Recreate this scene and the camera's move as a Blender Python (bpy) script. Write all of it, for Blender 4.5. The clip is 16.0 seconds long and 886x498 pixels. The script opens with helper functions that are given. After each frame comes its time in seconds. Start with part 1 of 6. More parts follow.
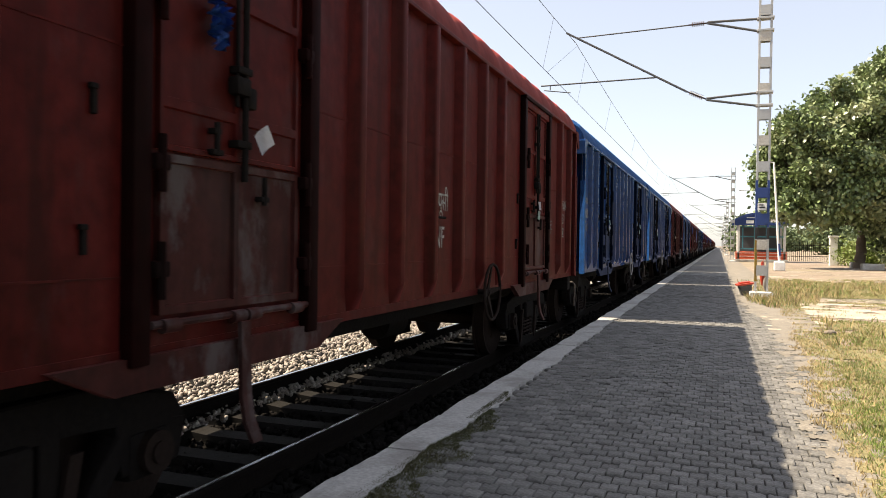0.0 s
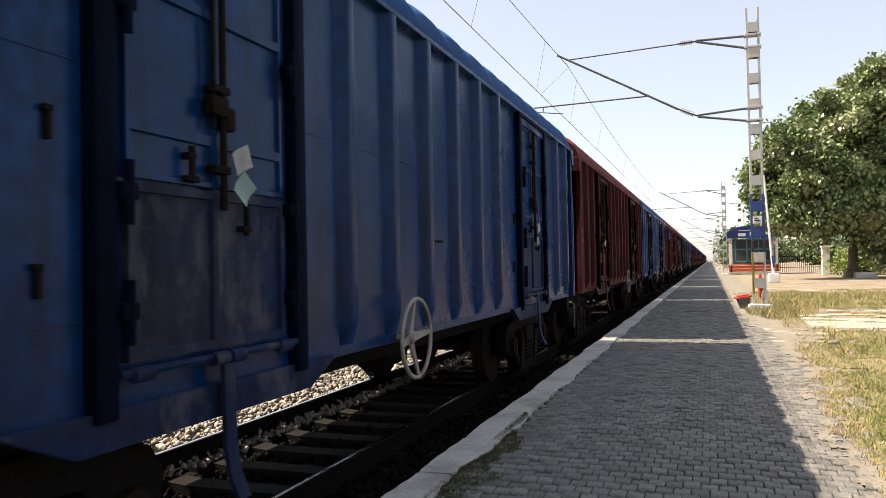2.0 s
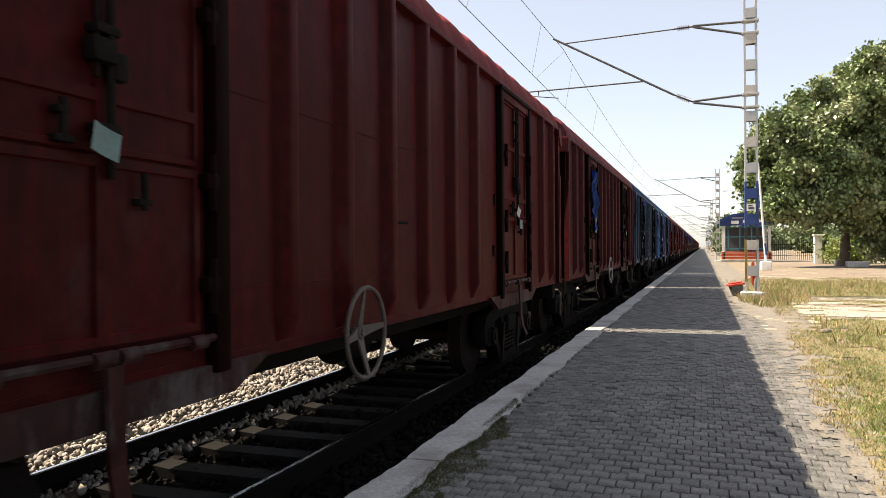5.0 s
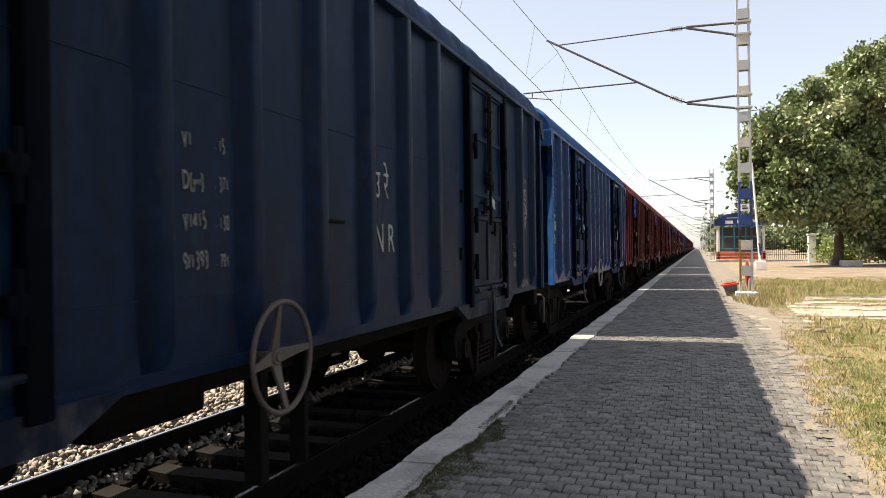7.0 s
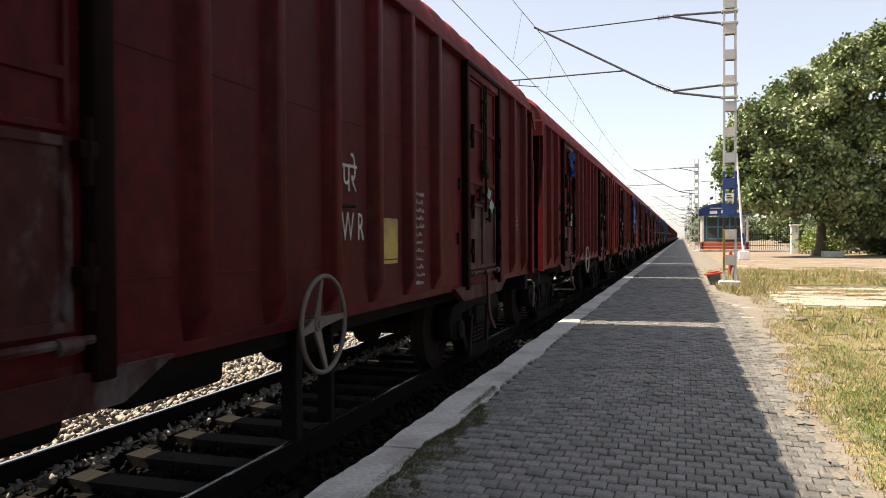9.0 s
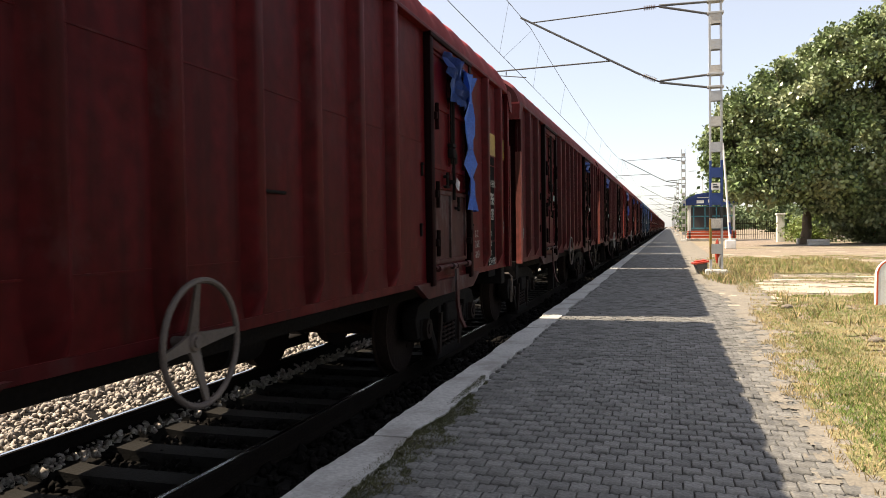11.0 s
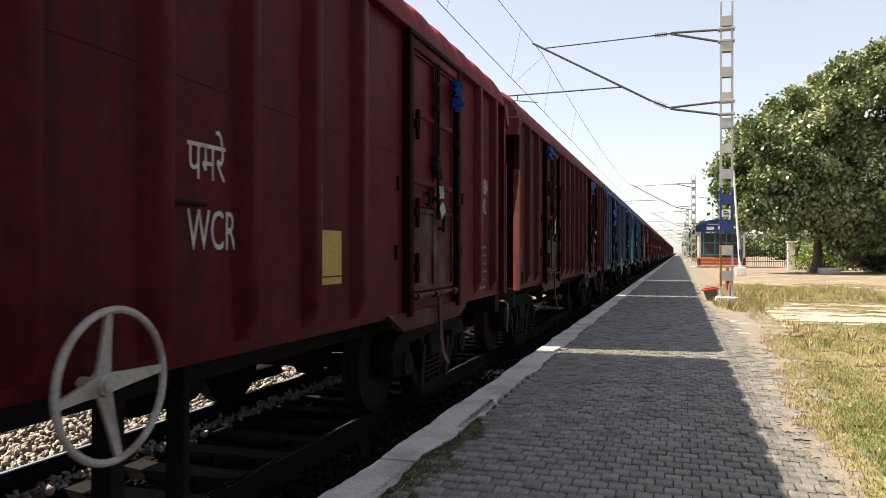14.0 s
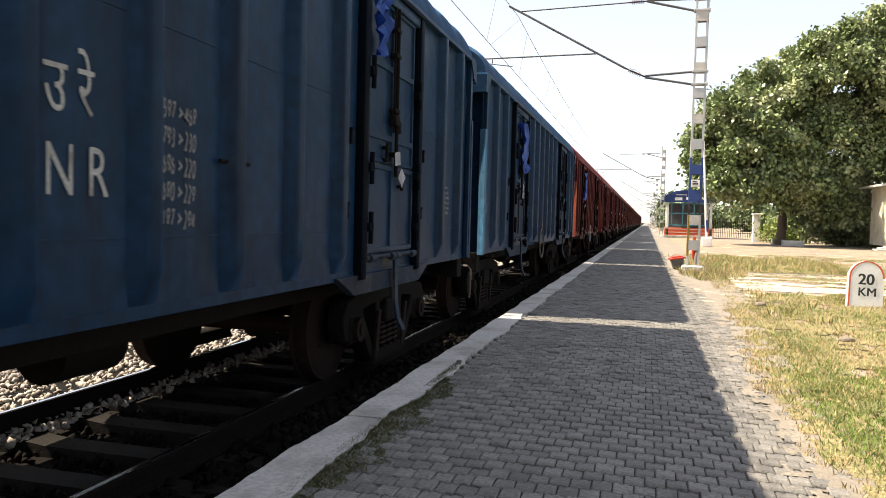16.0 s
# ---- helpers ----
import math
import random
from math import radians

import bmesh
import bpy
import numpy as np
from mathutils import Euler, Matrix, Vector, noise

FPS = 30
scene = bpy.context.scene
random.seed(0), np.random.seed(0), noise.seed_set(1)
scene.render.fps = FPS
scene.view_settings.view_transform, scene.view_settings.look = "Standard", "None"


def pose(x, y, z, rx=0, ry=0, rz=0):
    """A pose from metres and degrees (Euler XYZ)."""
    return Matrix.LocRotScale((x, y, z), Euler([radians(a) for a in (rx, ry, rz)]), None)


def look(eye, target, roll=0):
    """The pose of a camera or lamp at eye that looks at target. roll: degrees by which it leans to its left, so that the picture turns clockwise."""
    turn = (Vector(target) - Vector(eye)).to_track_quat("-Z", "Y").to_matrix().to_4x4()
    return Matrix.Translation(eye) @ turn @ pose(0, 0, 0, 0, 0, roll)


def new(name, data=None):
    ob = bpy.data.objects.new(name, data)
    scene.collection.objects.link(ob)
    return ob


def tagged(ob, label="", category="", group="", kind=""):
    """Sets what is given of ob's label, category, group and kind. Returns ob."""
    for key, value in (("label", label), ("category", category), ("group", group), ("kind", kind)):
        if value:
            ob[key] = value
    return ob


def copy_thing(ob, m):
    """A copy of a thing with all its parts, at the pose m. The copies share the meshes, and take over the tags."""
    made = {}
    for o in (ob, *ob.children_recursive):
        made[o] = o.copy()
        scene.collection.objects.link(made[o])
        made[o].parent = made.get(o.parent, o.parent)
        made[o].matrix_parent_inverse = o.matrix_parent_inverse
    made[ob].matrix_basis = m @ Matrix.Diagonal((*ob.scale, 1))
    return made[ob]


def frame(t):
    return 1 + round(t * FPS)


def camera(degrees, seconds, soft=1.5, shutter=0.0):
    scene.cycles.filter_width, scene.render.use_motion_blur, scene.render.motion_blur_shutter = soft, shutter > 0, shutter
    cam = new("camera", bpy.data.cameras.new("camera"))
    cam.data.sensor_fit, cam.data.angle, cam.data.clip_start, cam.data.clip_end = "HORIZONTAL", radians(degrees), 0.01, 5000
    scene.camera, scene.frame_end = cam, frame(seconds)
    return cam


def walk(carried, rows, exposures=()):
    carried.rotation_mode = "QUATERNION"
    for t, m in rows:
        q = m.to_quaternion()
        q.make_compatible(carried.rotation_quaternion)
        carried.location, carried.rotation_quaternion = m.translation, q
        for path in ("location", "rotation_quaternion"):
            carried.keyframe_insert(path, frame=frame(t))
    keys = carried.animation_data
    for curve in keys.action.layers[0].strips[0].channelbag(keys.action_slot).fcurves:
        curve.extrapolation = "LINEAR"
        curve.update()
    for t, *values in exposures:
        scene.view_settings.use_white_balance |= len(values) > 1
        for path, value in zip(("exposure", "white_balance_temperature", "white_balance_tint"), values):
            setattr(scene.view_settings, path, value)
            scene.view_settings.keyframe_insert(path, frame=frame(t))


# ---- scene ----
cam = camera(60.5, 16.0, soft=0.9, shutter=0.04)

PATH = [
    (0, (0.185, 1.643, 1.415), (-0.498, 3.523, 1.397), 0.8),
    (0.5, (0.151, 1.559, 1.419), (-0.481, 3.457, 1.413), 0.8),
    (1, (0.122, 1.488, 1.425), (-0.574, 3.362, 1.376), 0.4),
    (1.5, (0.08, 1.448, 1.436), (-0.596, 3.33, 1.42), -0.3),
    (2, (0.018, 1.455, 1.439), (-0.645, 3.342, 1.48), -1.1),
    (2.5, (-0.004, 1.497, 1.436), (-0.693, 3.374, 1.468), -0.9),
    (3, (-0.003, 1.553, 1.435), (-0.603, 3.461, 1.45), 0.2),
    (3.5, (0.003, 1.553, 1.429), (-0.661, 3.439, 1.452), -0.5),
    (4, (0.006, 1.576, 1.438), (-0.644, 3.468, 1.447), -0.5),
    (6.5, (0.011, 1.542, 1.433), (-0.637, 3.434, 1.429), -0.4),
    (7, (0.016, 1.558, 1.446), (-0.62, 3.455, 1.449), -0.8),
    (7.5, (0.011, 1.556, 1.425), (-0.647, 3.445, 1.414), -1.0),
    (8, (0.015, 1.593, 1.433), (-0.617, 3.49, 1.416), -0.7),
    (8.5, (0.011, 1.612, 1.421), (-0.621, 3.509, 1.401), -0.8),
    (9, (0.012, 1.622, 1.413), (-0.588, 3.53, 1.384), -0.3),
    (11.3, (0.025, 1.57, 1.402), (-0.546, 3.486, 1.35), -0.8),
    (11.5, (0.004, 1.546, 1.391), (-0.585, 3.457, 1.355), -0.4),
    (12, (0.023, 1.59, 1.416), (-0.528, 3.512, 1.403), -0.0),
    (12.5, (0.003, 1.536, 1.406), (-0.587, 3.447, 1.429), 0.2),
    (13, (0.004, 1.566, 1.414), (-0.587, 3.476, 1.418), -0.1),
    (13.5, (-0.013, 1.552, 1.396), (-0.617, 3.459, 1.395), -0.1),
    (14, (0.012, 1.581, 1.409), (-0.581, 3.491, 1.417), 0.1),
    (14.5, (-0.014, 1.542, 1.394), (-0.631, 3.445, 1.416), 0.5),
    (15, (0.008, 1.564, 1.388), (-0.538, 3.487, 1.354), 1.2),
    (15.5, (-0.012, 1.51, 1.368), (-0.53, 3.44, 1.292), 1.8),
    (16, (-0.004, 1.603, 1.37), (-0.52, 3.534, 1.286), 1.5),
]
walk(cam, [(t, look(eye, target, roll)) for t, eye, target, roll in PATH], exposures=((0, 1.25, 7800, 12), (2, 1.25, 7800, 12), (3, 1.2, 7800, 12), (14.5, 1.2, 7800, 12), (15.2, 1.3, 7800, 12), (16, 1.53, 7800, 12)))


# ---- world, sun, exposure ----
SUN_X, SUN_Y = 0.815, 0.10          # travel of the light for each metre that it falls
world = bpy.data.worlds.new("sky")
scene.world = world
world.use_nodes = True
wn = world.node_tree
sky = wn.nodes.new("ShaderNodeTexSky")
sky.sky_type, sky.sun_disc = "NISHITA", False
sky.sun_elevation = math.atan2(1, math.hypot(SUN_X, SUN_Y))
sky.sun_rotation = math.atan2(-SUN_X, -SUN_Y)
sky.air_density, sky.dust_density, sky.ozone_density = 0.75, 1.1, 1.0
wn.nodes["Background"].inputs["Strength"].default_value = 0.125
haze = wn.nodes.new("ShaderNodeMix")        # an even, milky haze over the clear sky
haze.data_type = "RGBA"
haze.inputs["Factor"].default_value = 0.45
haze.inputs[7].default_value = (3.15, 3.45, 4.1, 1)
wn.links.new(sky.outputs[0], haze.inputs[6])
wn.links.new(haze.outputs[2], wn.nodes["Background"].inputs["Color"])
sun = new("sun", bpy.data.lights.new("sun", "SUN"))
sun.data.energy, sun.data.angle, sun.data.color = 4.8, radians(0.5), (1.0, 0.95, 0.86)
sun.matrix_world = look((-40, 0, 50), (-40 + SUN_X, SUN_Y, 49))

# ---- plan ----
TRACK_X = -3.86                    # centre line of the track
RAIL_Z = -0.22                     # top of the rails
HALF = 1.60                        # half the wagon's width over its ribs
PITCH, BODY = 14.45, 13.50         # wagon spacing and body length
BED_Z = -0.54
WRITING_DROP = 0.08               # writing is set out from a datum this far below the rails
SPEED, START = -14.71, 16.42       # metres a second along y; where the corner of wagon 1 stands at 0 s
WAGONS = range(-1, 39)


# ---- materials ----
def material(name, base, rough=0.7, metal=0.0, vary=0.25, scale=6.0, bump=0.15, grime_or_highlight=None, second_amount=0.4, coat=0.0,
             island=False, objects=False, spec=0.5, spread=0.22):
    """A procedural surface: fine grain and large stains on one base colour, a little relief, and dirt or painted
    highlights in a second colour.
    """
    m = bpy.data.materials.new(name)
    m.use_nodes = True
    n, l = m.node_tree.nodes, m.node_tree.links
    b = n["Principled BSDF"]
    b.inputs["Roughness"].default_value, b.inputs["Metallic"].default_value = rough, metal
    b.inputs["Specular IOR Level"].default_value = spec
    if coat:
        b.inputs["Coat Weight"].default_value, b.inputs["Coat Roughness"].default_value = coat, 0.25
    where = n.new("ShaderNodeTexCoord")
    fine, large = n.new("ShaderNodeTexNoise"), n.new("ShaderNodeTexNoise")
    fine.inputs["Scale"].default_value, fine.inputs["Detail"].default_value = scale * 6, 6
    large.inputs["Scale"].default_value, large.inputs["Detail"].default_value = scale * 0.35, 5
    for t in (fine, large):
        l.new(where.outputs["Object"], t.inputs["Vector"])
    ramp = n.new("ShaderNodeMapRange")
    ramp.inputs["To Min"].default_value, ramp.inputs["To Max"].default_value = 1 - vary, 1 + vary
    ramp.inputs["From Min"].default_value, ramp.inputs["From Max"].default_value = 0.3, 0.7
    l.new(fine.outputs["Fac"], ramp.inputs["Value"])
    tone = n.new("ShaderNodeHueSaturation")
    tone.inputs["Color"].default_value = (*base, 1)
    l.new(ramp.outputs[0], tone.inputs["Value"])
    out = tone.outputs[0]
    if island or objects:
        info = n.new("ShaderNodeNewGeometry" if island else "ShaderNodeObjectInfo")
        r2 = n.new("ShaderNodeMapRange")
        r2.inputs["To Min"].default_value, r2.inputs["To Max"].default_value = 1 - spread, 1 + spread
        l.new(info.outputs["Random Per Island" if island else "Random"], r2.inputs["Value"])
        t2 = n.new("ShaderNodeHueSaturation")
        l.new(out, t2.inputs["Color"])
        l.new(r2.outputs[0], t2.inputs["Value"])
        out = t2.outputs[0]
    if grime_or_highlight:
        edge = n.new("ShaderNodeMapRange")
        edge.inputs["From Min"].default_value, edge.inputs["From Max"].default_value = 0.48, 0.68
        edge.inputs["To Max"].default_value = second_amount
        l.new(large.outputs["Fac"], edge.inputs["Value"])
        mix = n.new("ShaderNodeMix")
        mix.data_type = "RGBA"
        l.new(edge.outputs[0], mix.inputs["Factor"])
        l.new(out, mix.inputs[6])
        mix.inputs[7].default_value = (*grime_or_highlight, 1)
        out = mix.outputs[2]
    l.new(out, b.inputs["Base Color"])
    rr = n.new("ShaderNodeMapRange")
    rr.inputs["To Min"].default_value, rr.inputs["To Max"].default_value = max(rough - 0.12, 0.05), min(rough + 0.15, 1)
    l.new(large.outputs["Fac"], rr.inputs["Value"])
    l.new(rr.outputs[0], b.inputs["Roughness"])
    if bump:
        bp = n.new("ShaderNodeBump")
        bp.inputs["Strength"].default_value, bp.inputs["Distance"].default_value = bump, 0.02
        l.new(fine.outputs["Fac"], bp.inputs["Height"])
        l.new(bp.outputs[0], b.inputs["Normal"])
    return m


def wagon_paint(name, base, dust=(0.16, 0.12, 0.10), rough=0.34, dusty=0.5, gloss=0.2, scuffs=0.22):
    """Worn gloss paint on steel: vertical streaks, stains, a dusty bloom and shallow dents."""
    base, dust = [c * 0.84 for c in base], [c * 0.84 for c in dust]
    m = material(name, base, rough, 0, 0.34, 1.6, 0.08, dust, dusty, spec=gloss)
    n, l = m.node_tree.nodes, m.node_tree.links
    b = n["Principled BSDF"]
    b.inputs["Sheen Weight"].default_value, b.inputs["Sheen Roughness"].default_value = 0.40 if base[0] > base[2] else 0.24, 0.42      # fine dust of the chalking paint
    b.inputs["Sheen Tint"].default_value = (*[min(9 * c + 0.004, 0.8) for c in base], 1)
    streak = n.new("ShaderNodeTexNoise")
    streak.inputs["Scale"].default_value, streak.inputs["Detail"].default_value = 3.0, 4
    stretch = n.new("ShaderNodeMapping")
    stretch.inputs["Scale"].default_value = (3, 3, 0.22)
    info, shift = n.new("ShaderNodeObjectInfo"), n.new("ShaderNodeVectorMath")
    shift.operation = "MULTIPLY_ADD"
    shift.inputs[1].default_value = (37.0, 53.0, 29.0)
    l.new(info.outputs["Random"], shift.inputs[0])
    l.new(n["Texture Coordinate"].outputs["Object"], shift.inputs[2])
    for t in [k for k in n if k.type == "TEX_NOISE" and k != streak]:
        l.new(shift.outputs[0], t.inputs["Vector"])
    l.new(shift.outputs[0], stretch.inputs["Vector"])
    l.new(stretch.outputs[0], streak.inputs["Vector"])
    fac = n.new("ShaderNodeMapRange")
    fac.inputs["From Min"].default_value, fac.inputs["From Max"].default_value = 0.46, 0.70
    fac.inputs["To Max"].default_value = 0.7
    l.new(streak.outputs["Fac"], fac.inputs["Value"])
    mix = n.new("ShaderNodeMix")
    mix.data_type = "RGBA"
    l.new(b.inputs["Base Color"].links[0].from_socket, mix.inputs[6])
    mix.inputs[7].default_value = (base[0] * 0.28 + 0.003, base[1] * 0.28 + 0.0025, base[2] * 0.28 + 0.002, 1)
    l.new(fac.outputs[0], mix.inputs["Factor"])
    worn = n.new("ShaderNodeTexNoise")
    worn.inputs["Scale"].default_value, worn.inputs["Detail"].default_value, worn.inputs["Roughness"].default_value = 2.6, 9, 0.72
    squash = n.new("ShaderNodeMapping")
    squash.inputs["Scale"].default_value = (1, 1, 0.55)
    l.new(shift.outputs[0], squash.inputs["Vector"])
    l.new(squash.outputs[0], worn.inputs["Vector"])
    edge = n.new("ShaderNodeMapRange")
    edge.inputs["From Min"].default_value, edge.inputs["From Max"].default_value = (0.50, 0.62) if scuffs > 0.5 else (0.56, 0.70)
    edge.inputs["To Max"].default_value = scuffs
    l.new(worn.outputs["Fac"], edge.inputs["Value"])
    rubbed = n.new("ShaderNodeMix")
    rubbed.data_type = "RGBA"
    l.new(edge.outputs[0], rubbed.inputs["Factor"])
    l.new(mix.outputs[2], rubbed.inputs[6])
    rubbed.inputs[7].default_value = (*[0.5 * c + 0.040 for c in base], 1)      # rubbed through to grey primer
    l.new(rubbed.outputs[2], b.inputs["Base Color"])
    dent = n.new("ShaderNodeTexNoise")
    dent.inputs["Scale"].default_value, dent.inputs["Detail"].default_value = 1.7, 1
    l.new(shift.outputs[0], dent.inputs["Vector"])
    b2 = n.new("ShaderNodeBump")
    b2.inputs["Strength"].default_value, b2.inputs["Distance"].default_value = 0.5, 0.05
    l.new(dent.outputs["Fac"], b2.inputs["Height"])
    l.new(n["Bump"].outputs[0], b2.inputs["Normal"])
    l.new(b2.outputs[0], b.inputs["Normal"])
    return m


# paint darkened to give the shaded platform side its near-black tone
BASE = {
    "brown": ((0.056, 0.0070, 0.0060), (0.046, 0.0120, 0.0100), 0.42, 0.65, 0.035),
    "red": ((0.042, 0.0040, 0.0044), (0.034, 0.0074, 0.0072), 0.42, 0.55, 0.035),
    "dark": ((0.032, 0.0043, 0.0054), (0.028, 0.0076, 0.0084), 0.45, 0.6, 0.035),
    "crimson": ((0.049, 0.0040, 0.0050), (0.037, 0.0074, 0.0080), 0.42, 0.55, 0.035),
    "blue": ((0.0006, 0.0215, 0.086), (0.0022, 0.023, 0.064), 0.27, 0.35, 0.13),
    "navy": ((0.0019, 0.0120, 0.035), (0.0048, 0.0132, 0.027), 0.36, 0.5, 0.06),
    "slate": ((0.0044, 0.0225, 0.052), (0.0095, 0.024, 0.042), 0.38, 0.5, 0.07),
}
PAINT, DOOR, POST = {}, {}, {}
for key, (base, dust, rough, dusty, gloss) in BASE.items():
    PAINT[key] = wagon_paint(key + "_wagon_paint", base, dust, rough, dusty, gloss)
    DOOR[key] = wagon_paint(key + "_grimy_door_paint", [0.52 * c + 0.0060 * k for c, k in zip(base, (1.12, 1, 0.88))], (0.030, 0.0275, 0.024), 0.55, 0.8, 0.06, 1.0)
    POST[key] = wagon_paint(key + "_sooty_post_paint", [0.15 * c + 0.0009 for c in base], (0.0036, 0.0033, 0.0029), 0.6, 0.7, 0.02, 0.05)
# copies of the wagon paint, lightened to draw sun on the corner posts
LIT_CORNER = {
    "brown": wagon_paint("sunlit_oxide_corner", (0.13, 0.022, 0.018), (0.12, 0.036, 0.030), 0.6, gloss=0.1),
    "red": wagon_paint("sunlit_orange_corner", (0.20, 0.040, 0.024), (0.16, 0.045, 0.030), 0.6, gloss=0.1),
    "dark": wagon_paint("sunlit_pink_corner", (0.13, 0.032, 0.026), (0.12, 0.045, 0.038), 0.6, gloss=0.1),
    "crimson": wagon_paint("sunlit_crimson_corner", (0.19, 0.030, 0.026), (0.15, 0.040, 0.034), 0.6, gloss=0.1),
    "blue": wagon_paint("sunlit_blue_corner", (0.008, 0.070, 0.25), (0.015, 0.075, 0.20), 0.6, gloss=0.1),
    "navy": wagon_paint("sunlit_navy_corner", (0.016, 0.060, 0.14), (0.025, 0.065, 0.13), 0.6, gloss=0.1),
    "slate": wagon_paint("sunlit_slate_corner", (0.035, 0.12, 0.22), (0.05, 0.12, 0.20), 0.6, gloss=0.1),
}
# roof coat is the side paint made lighter for full sun on top
ROOF = {key: wagon_paint(key + "_sunlit_roof", [1.5 * c + 0.006 for c in base], [1.7 * c + 0.012 for c in base], 0.7, 0.6, 0.08) for key, (base, *_) in BASE.items()}
# both irons carry the deep shade below the wagons in their base colour
IRON = material("shade_dark_iron", (0.0075, 0.0060, 0.0055), 0.8, 0, 0.35, 5, 0.3, (0.012, 0.009, 0.0075), 0.5, spec=0.06)
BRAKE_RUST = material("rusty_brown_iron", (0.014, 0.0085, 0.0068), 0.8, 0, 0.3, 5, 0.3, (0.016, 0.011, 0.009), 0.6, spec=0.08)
# rail sides coloured dark to stand for the shade under the train
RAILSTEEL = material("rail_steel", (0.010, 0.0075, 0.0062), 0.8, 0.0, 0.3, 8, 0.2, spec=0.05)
RAILTOP = material("polished_rail_top", (0.55, 0.55, 0.55), 0.22, 1.0, 0.1, 8, 0.03)
PALE_PIPE = material("dull_white_pipe_paint", (0.22, 0.205, 0.19), 0.6, 0, 0.2, 10, 0.1, (0.10, 0.055, 0.04), 0.8)
RUSTY_WHEEL = material("rust_worn_wheel_paint", (0.055, 0.040, 0.033), 0.65, 0, 0.25, 10, 0.15, (0.10, 0.075, 0.06), 0.7)
YELLOW = material("chipped_yellow_paint", (0.25, 0.16, 0.022), 0.55, 0, 0.25, 8, 0.1, (0.08, 0.05, 0.03), 0.9)
DULL_YELLOW = material("rubbed_yellow_paint", (0.080, 0.048, 0.009), 0.7, 0, 0.4, 9, 0.1, (0.026, 0.007, 0.006), 1.0, spec=0.1)
STENCIL = material("faded_white_stencil", (0.27, 0.27, 0.255), 0.7, 0, 0.5, 14, 0.0, (0.06, 0.045, 0.042), 0.9)
CHALK = material("white_chalk", (0.15, 0.15, 0.15), 0.9, 0, 0.4, 30, 0.0)
PAPER = material("white_paper", (0.75, 0.76, 0.78), 0.8, 0, 0.08, 10, 0.05)
PAPER_TEAL = material("pale_teal_paper", (0.42, 0.60, 0.58), 0.8, 0, 0.08, 10, 0.05)
TARP = material("blue_tarpaulin", (0.02, 0.10, 0.42), 0.45, 0, 0.2, 8, 0.3)
BLACK_PATCH = material("black_board_paint", (0.0034, 0.0034, 0.0038), 0.7, 0, 0.3, 5, 0.05, (0.008, 0.0066, 0.0066), 0.6, spec=0.02)
BALLAST = material("ballast_stone", (0.34, 0.295, 0.25), 0.9, 0, 0.25, 12, 0.3, island=True, spread=0.4)
# these two are near black: the train's shade is put into their colour
OILY_SHADED = material("oily_shaded_ballast_stone", (0.0080, 0.0070, 0.0062), 0.9, 0, 0.3, 12, 0.3, island=True, spec=0.05)
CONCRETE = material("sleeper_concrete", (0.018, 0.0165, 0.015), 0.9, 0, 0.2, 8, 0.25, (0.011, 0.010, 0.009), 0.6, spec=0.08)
WHITEWASH = material("worn_white_coping", (0.42, 0.405, 0.38), 0.85, 0, 0.2, 6, 0.25, (0.22, 0.20, 0.18), 0.7)
PAVER = material("grey_paver", (0.156, 0.150, 0.138), 0.9, 0, 0.34, 7, 0.6, (0.084, 0.080, 0.072), 0.6, objects=True)
PAVERS = material("grey_pavers", (0.156, 0.150, 0.138), 0.9, 0, 0.34, 7, 0.6, (0.084, 0.080, 0.072), 0.6, island=True)
JOINT = material("dark_joint_sand", (0.055, 0.049, 0.04), 0.95, 0, 0.3, 12, 0.4)
GALV = material("galvanised_steel", (0.42, 0.42, 0.41), 0.55, 0.5, 0.12, 8, 0.08)
# darker copy of the galvanised steel, for the tubes' unlit undersides
TUBE = material("shaded_steel_tube", (0.11, 0.11, 0.11), 0.6, 0.4, 0.15, 8, 0.08)
CEMENT = material("weathered_cement", (0.45, 0.43, 0.39), 0.9, 0, 0.2, 5, 0.3, (0.25, 0.22, 0.18), 0.6)
WHITE = material("white_paint", (0.72, 0.71, 0.68), 0.6, 0, 0.08, 6, 0.08, (0.45, 0.40, 0.33), 0.4)
CREAM = material("cream_wall_paint", (0.70, 0.64, 0.50), 0.8, 0, 0.1, 4, 0.1, (0.45, 0.38, 0.28), 0.5)
RED = material("red_plastic", (0.42, 0.045, 0.022), 0.45, 0, 0.12, 8, 0.05)
RED_WALL = material("orange_red_wall", (0.60, 0.10, 0.04), 0.7, 0, 0.12, 6, 0.08)
ROYAL = material("station_blue_paint", (0.012, 0.040, 0.16), 0.5, 0, 0.15, 6, 0.06)
TEAL = material("turquoise_frame_paint", (0.05, 0.24, 0.30), 0.5, 0, 0.12, 6, 0.05)
BLACK = material("black_paint", (0.015, 0.015, 0.015), 0.5, 0, 0.15, 6, 0.05)
DARKGREY = material("dark_grey_plastic", (0.06, 0.065, 0.07), 0.5, 0, 0.12, 6, 0.05)
PORCELAIN = material("brown_porcelain", (0.045, 0.022, 0.016), 0.25, 0, 0.1, 6, 0.0)
BARK = material("tree_bark", (0.12, 0.09, 0.065), 0.9, 0, 0.3, 6, 0.6)
# the pale second colour paints sunlit highlights into the leaf clumps
LEAF = material("leaf_green", (0.135, 0.185, 0.074), 0.40, 0, 0.3, 1.2, 0.0, (0.300, 0.325, 0.170), 0.85, island=True, spread=0.45)
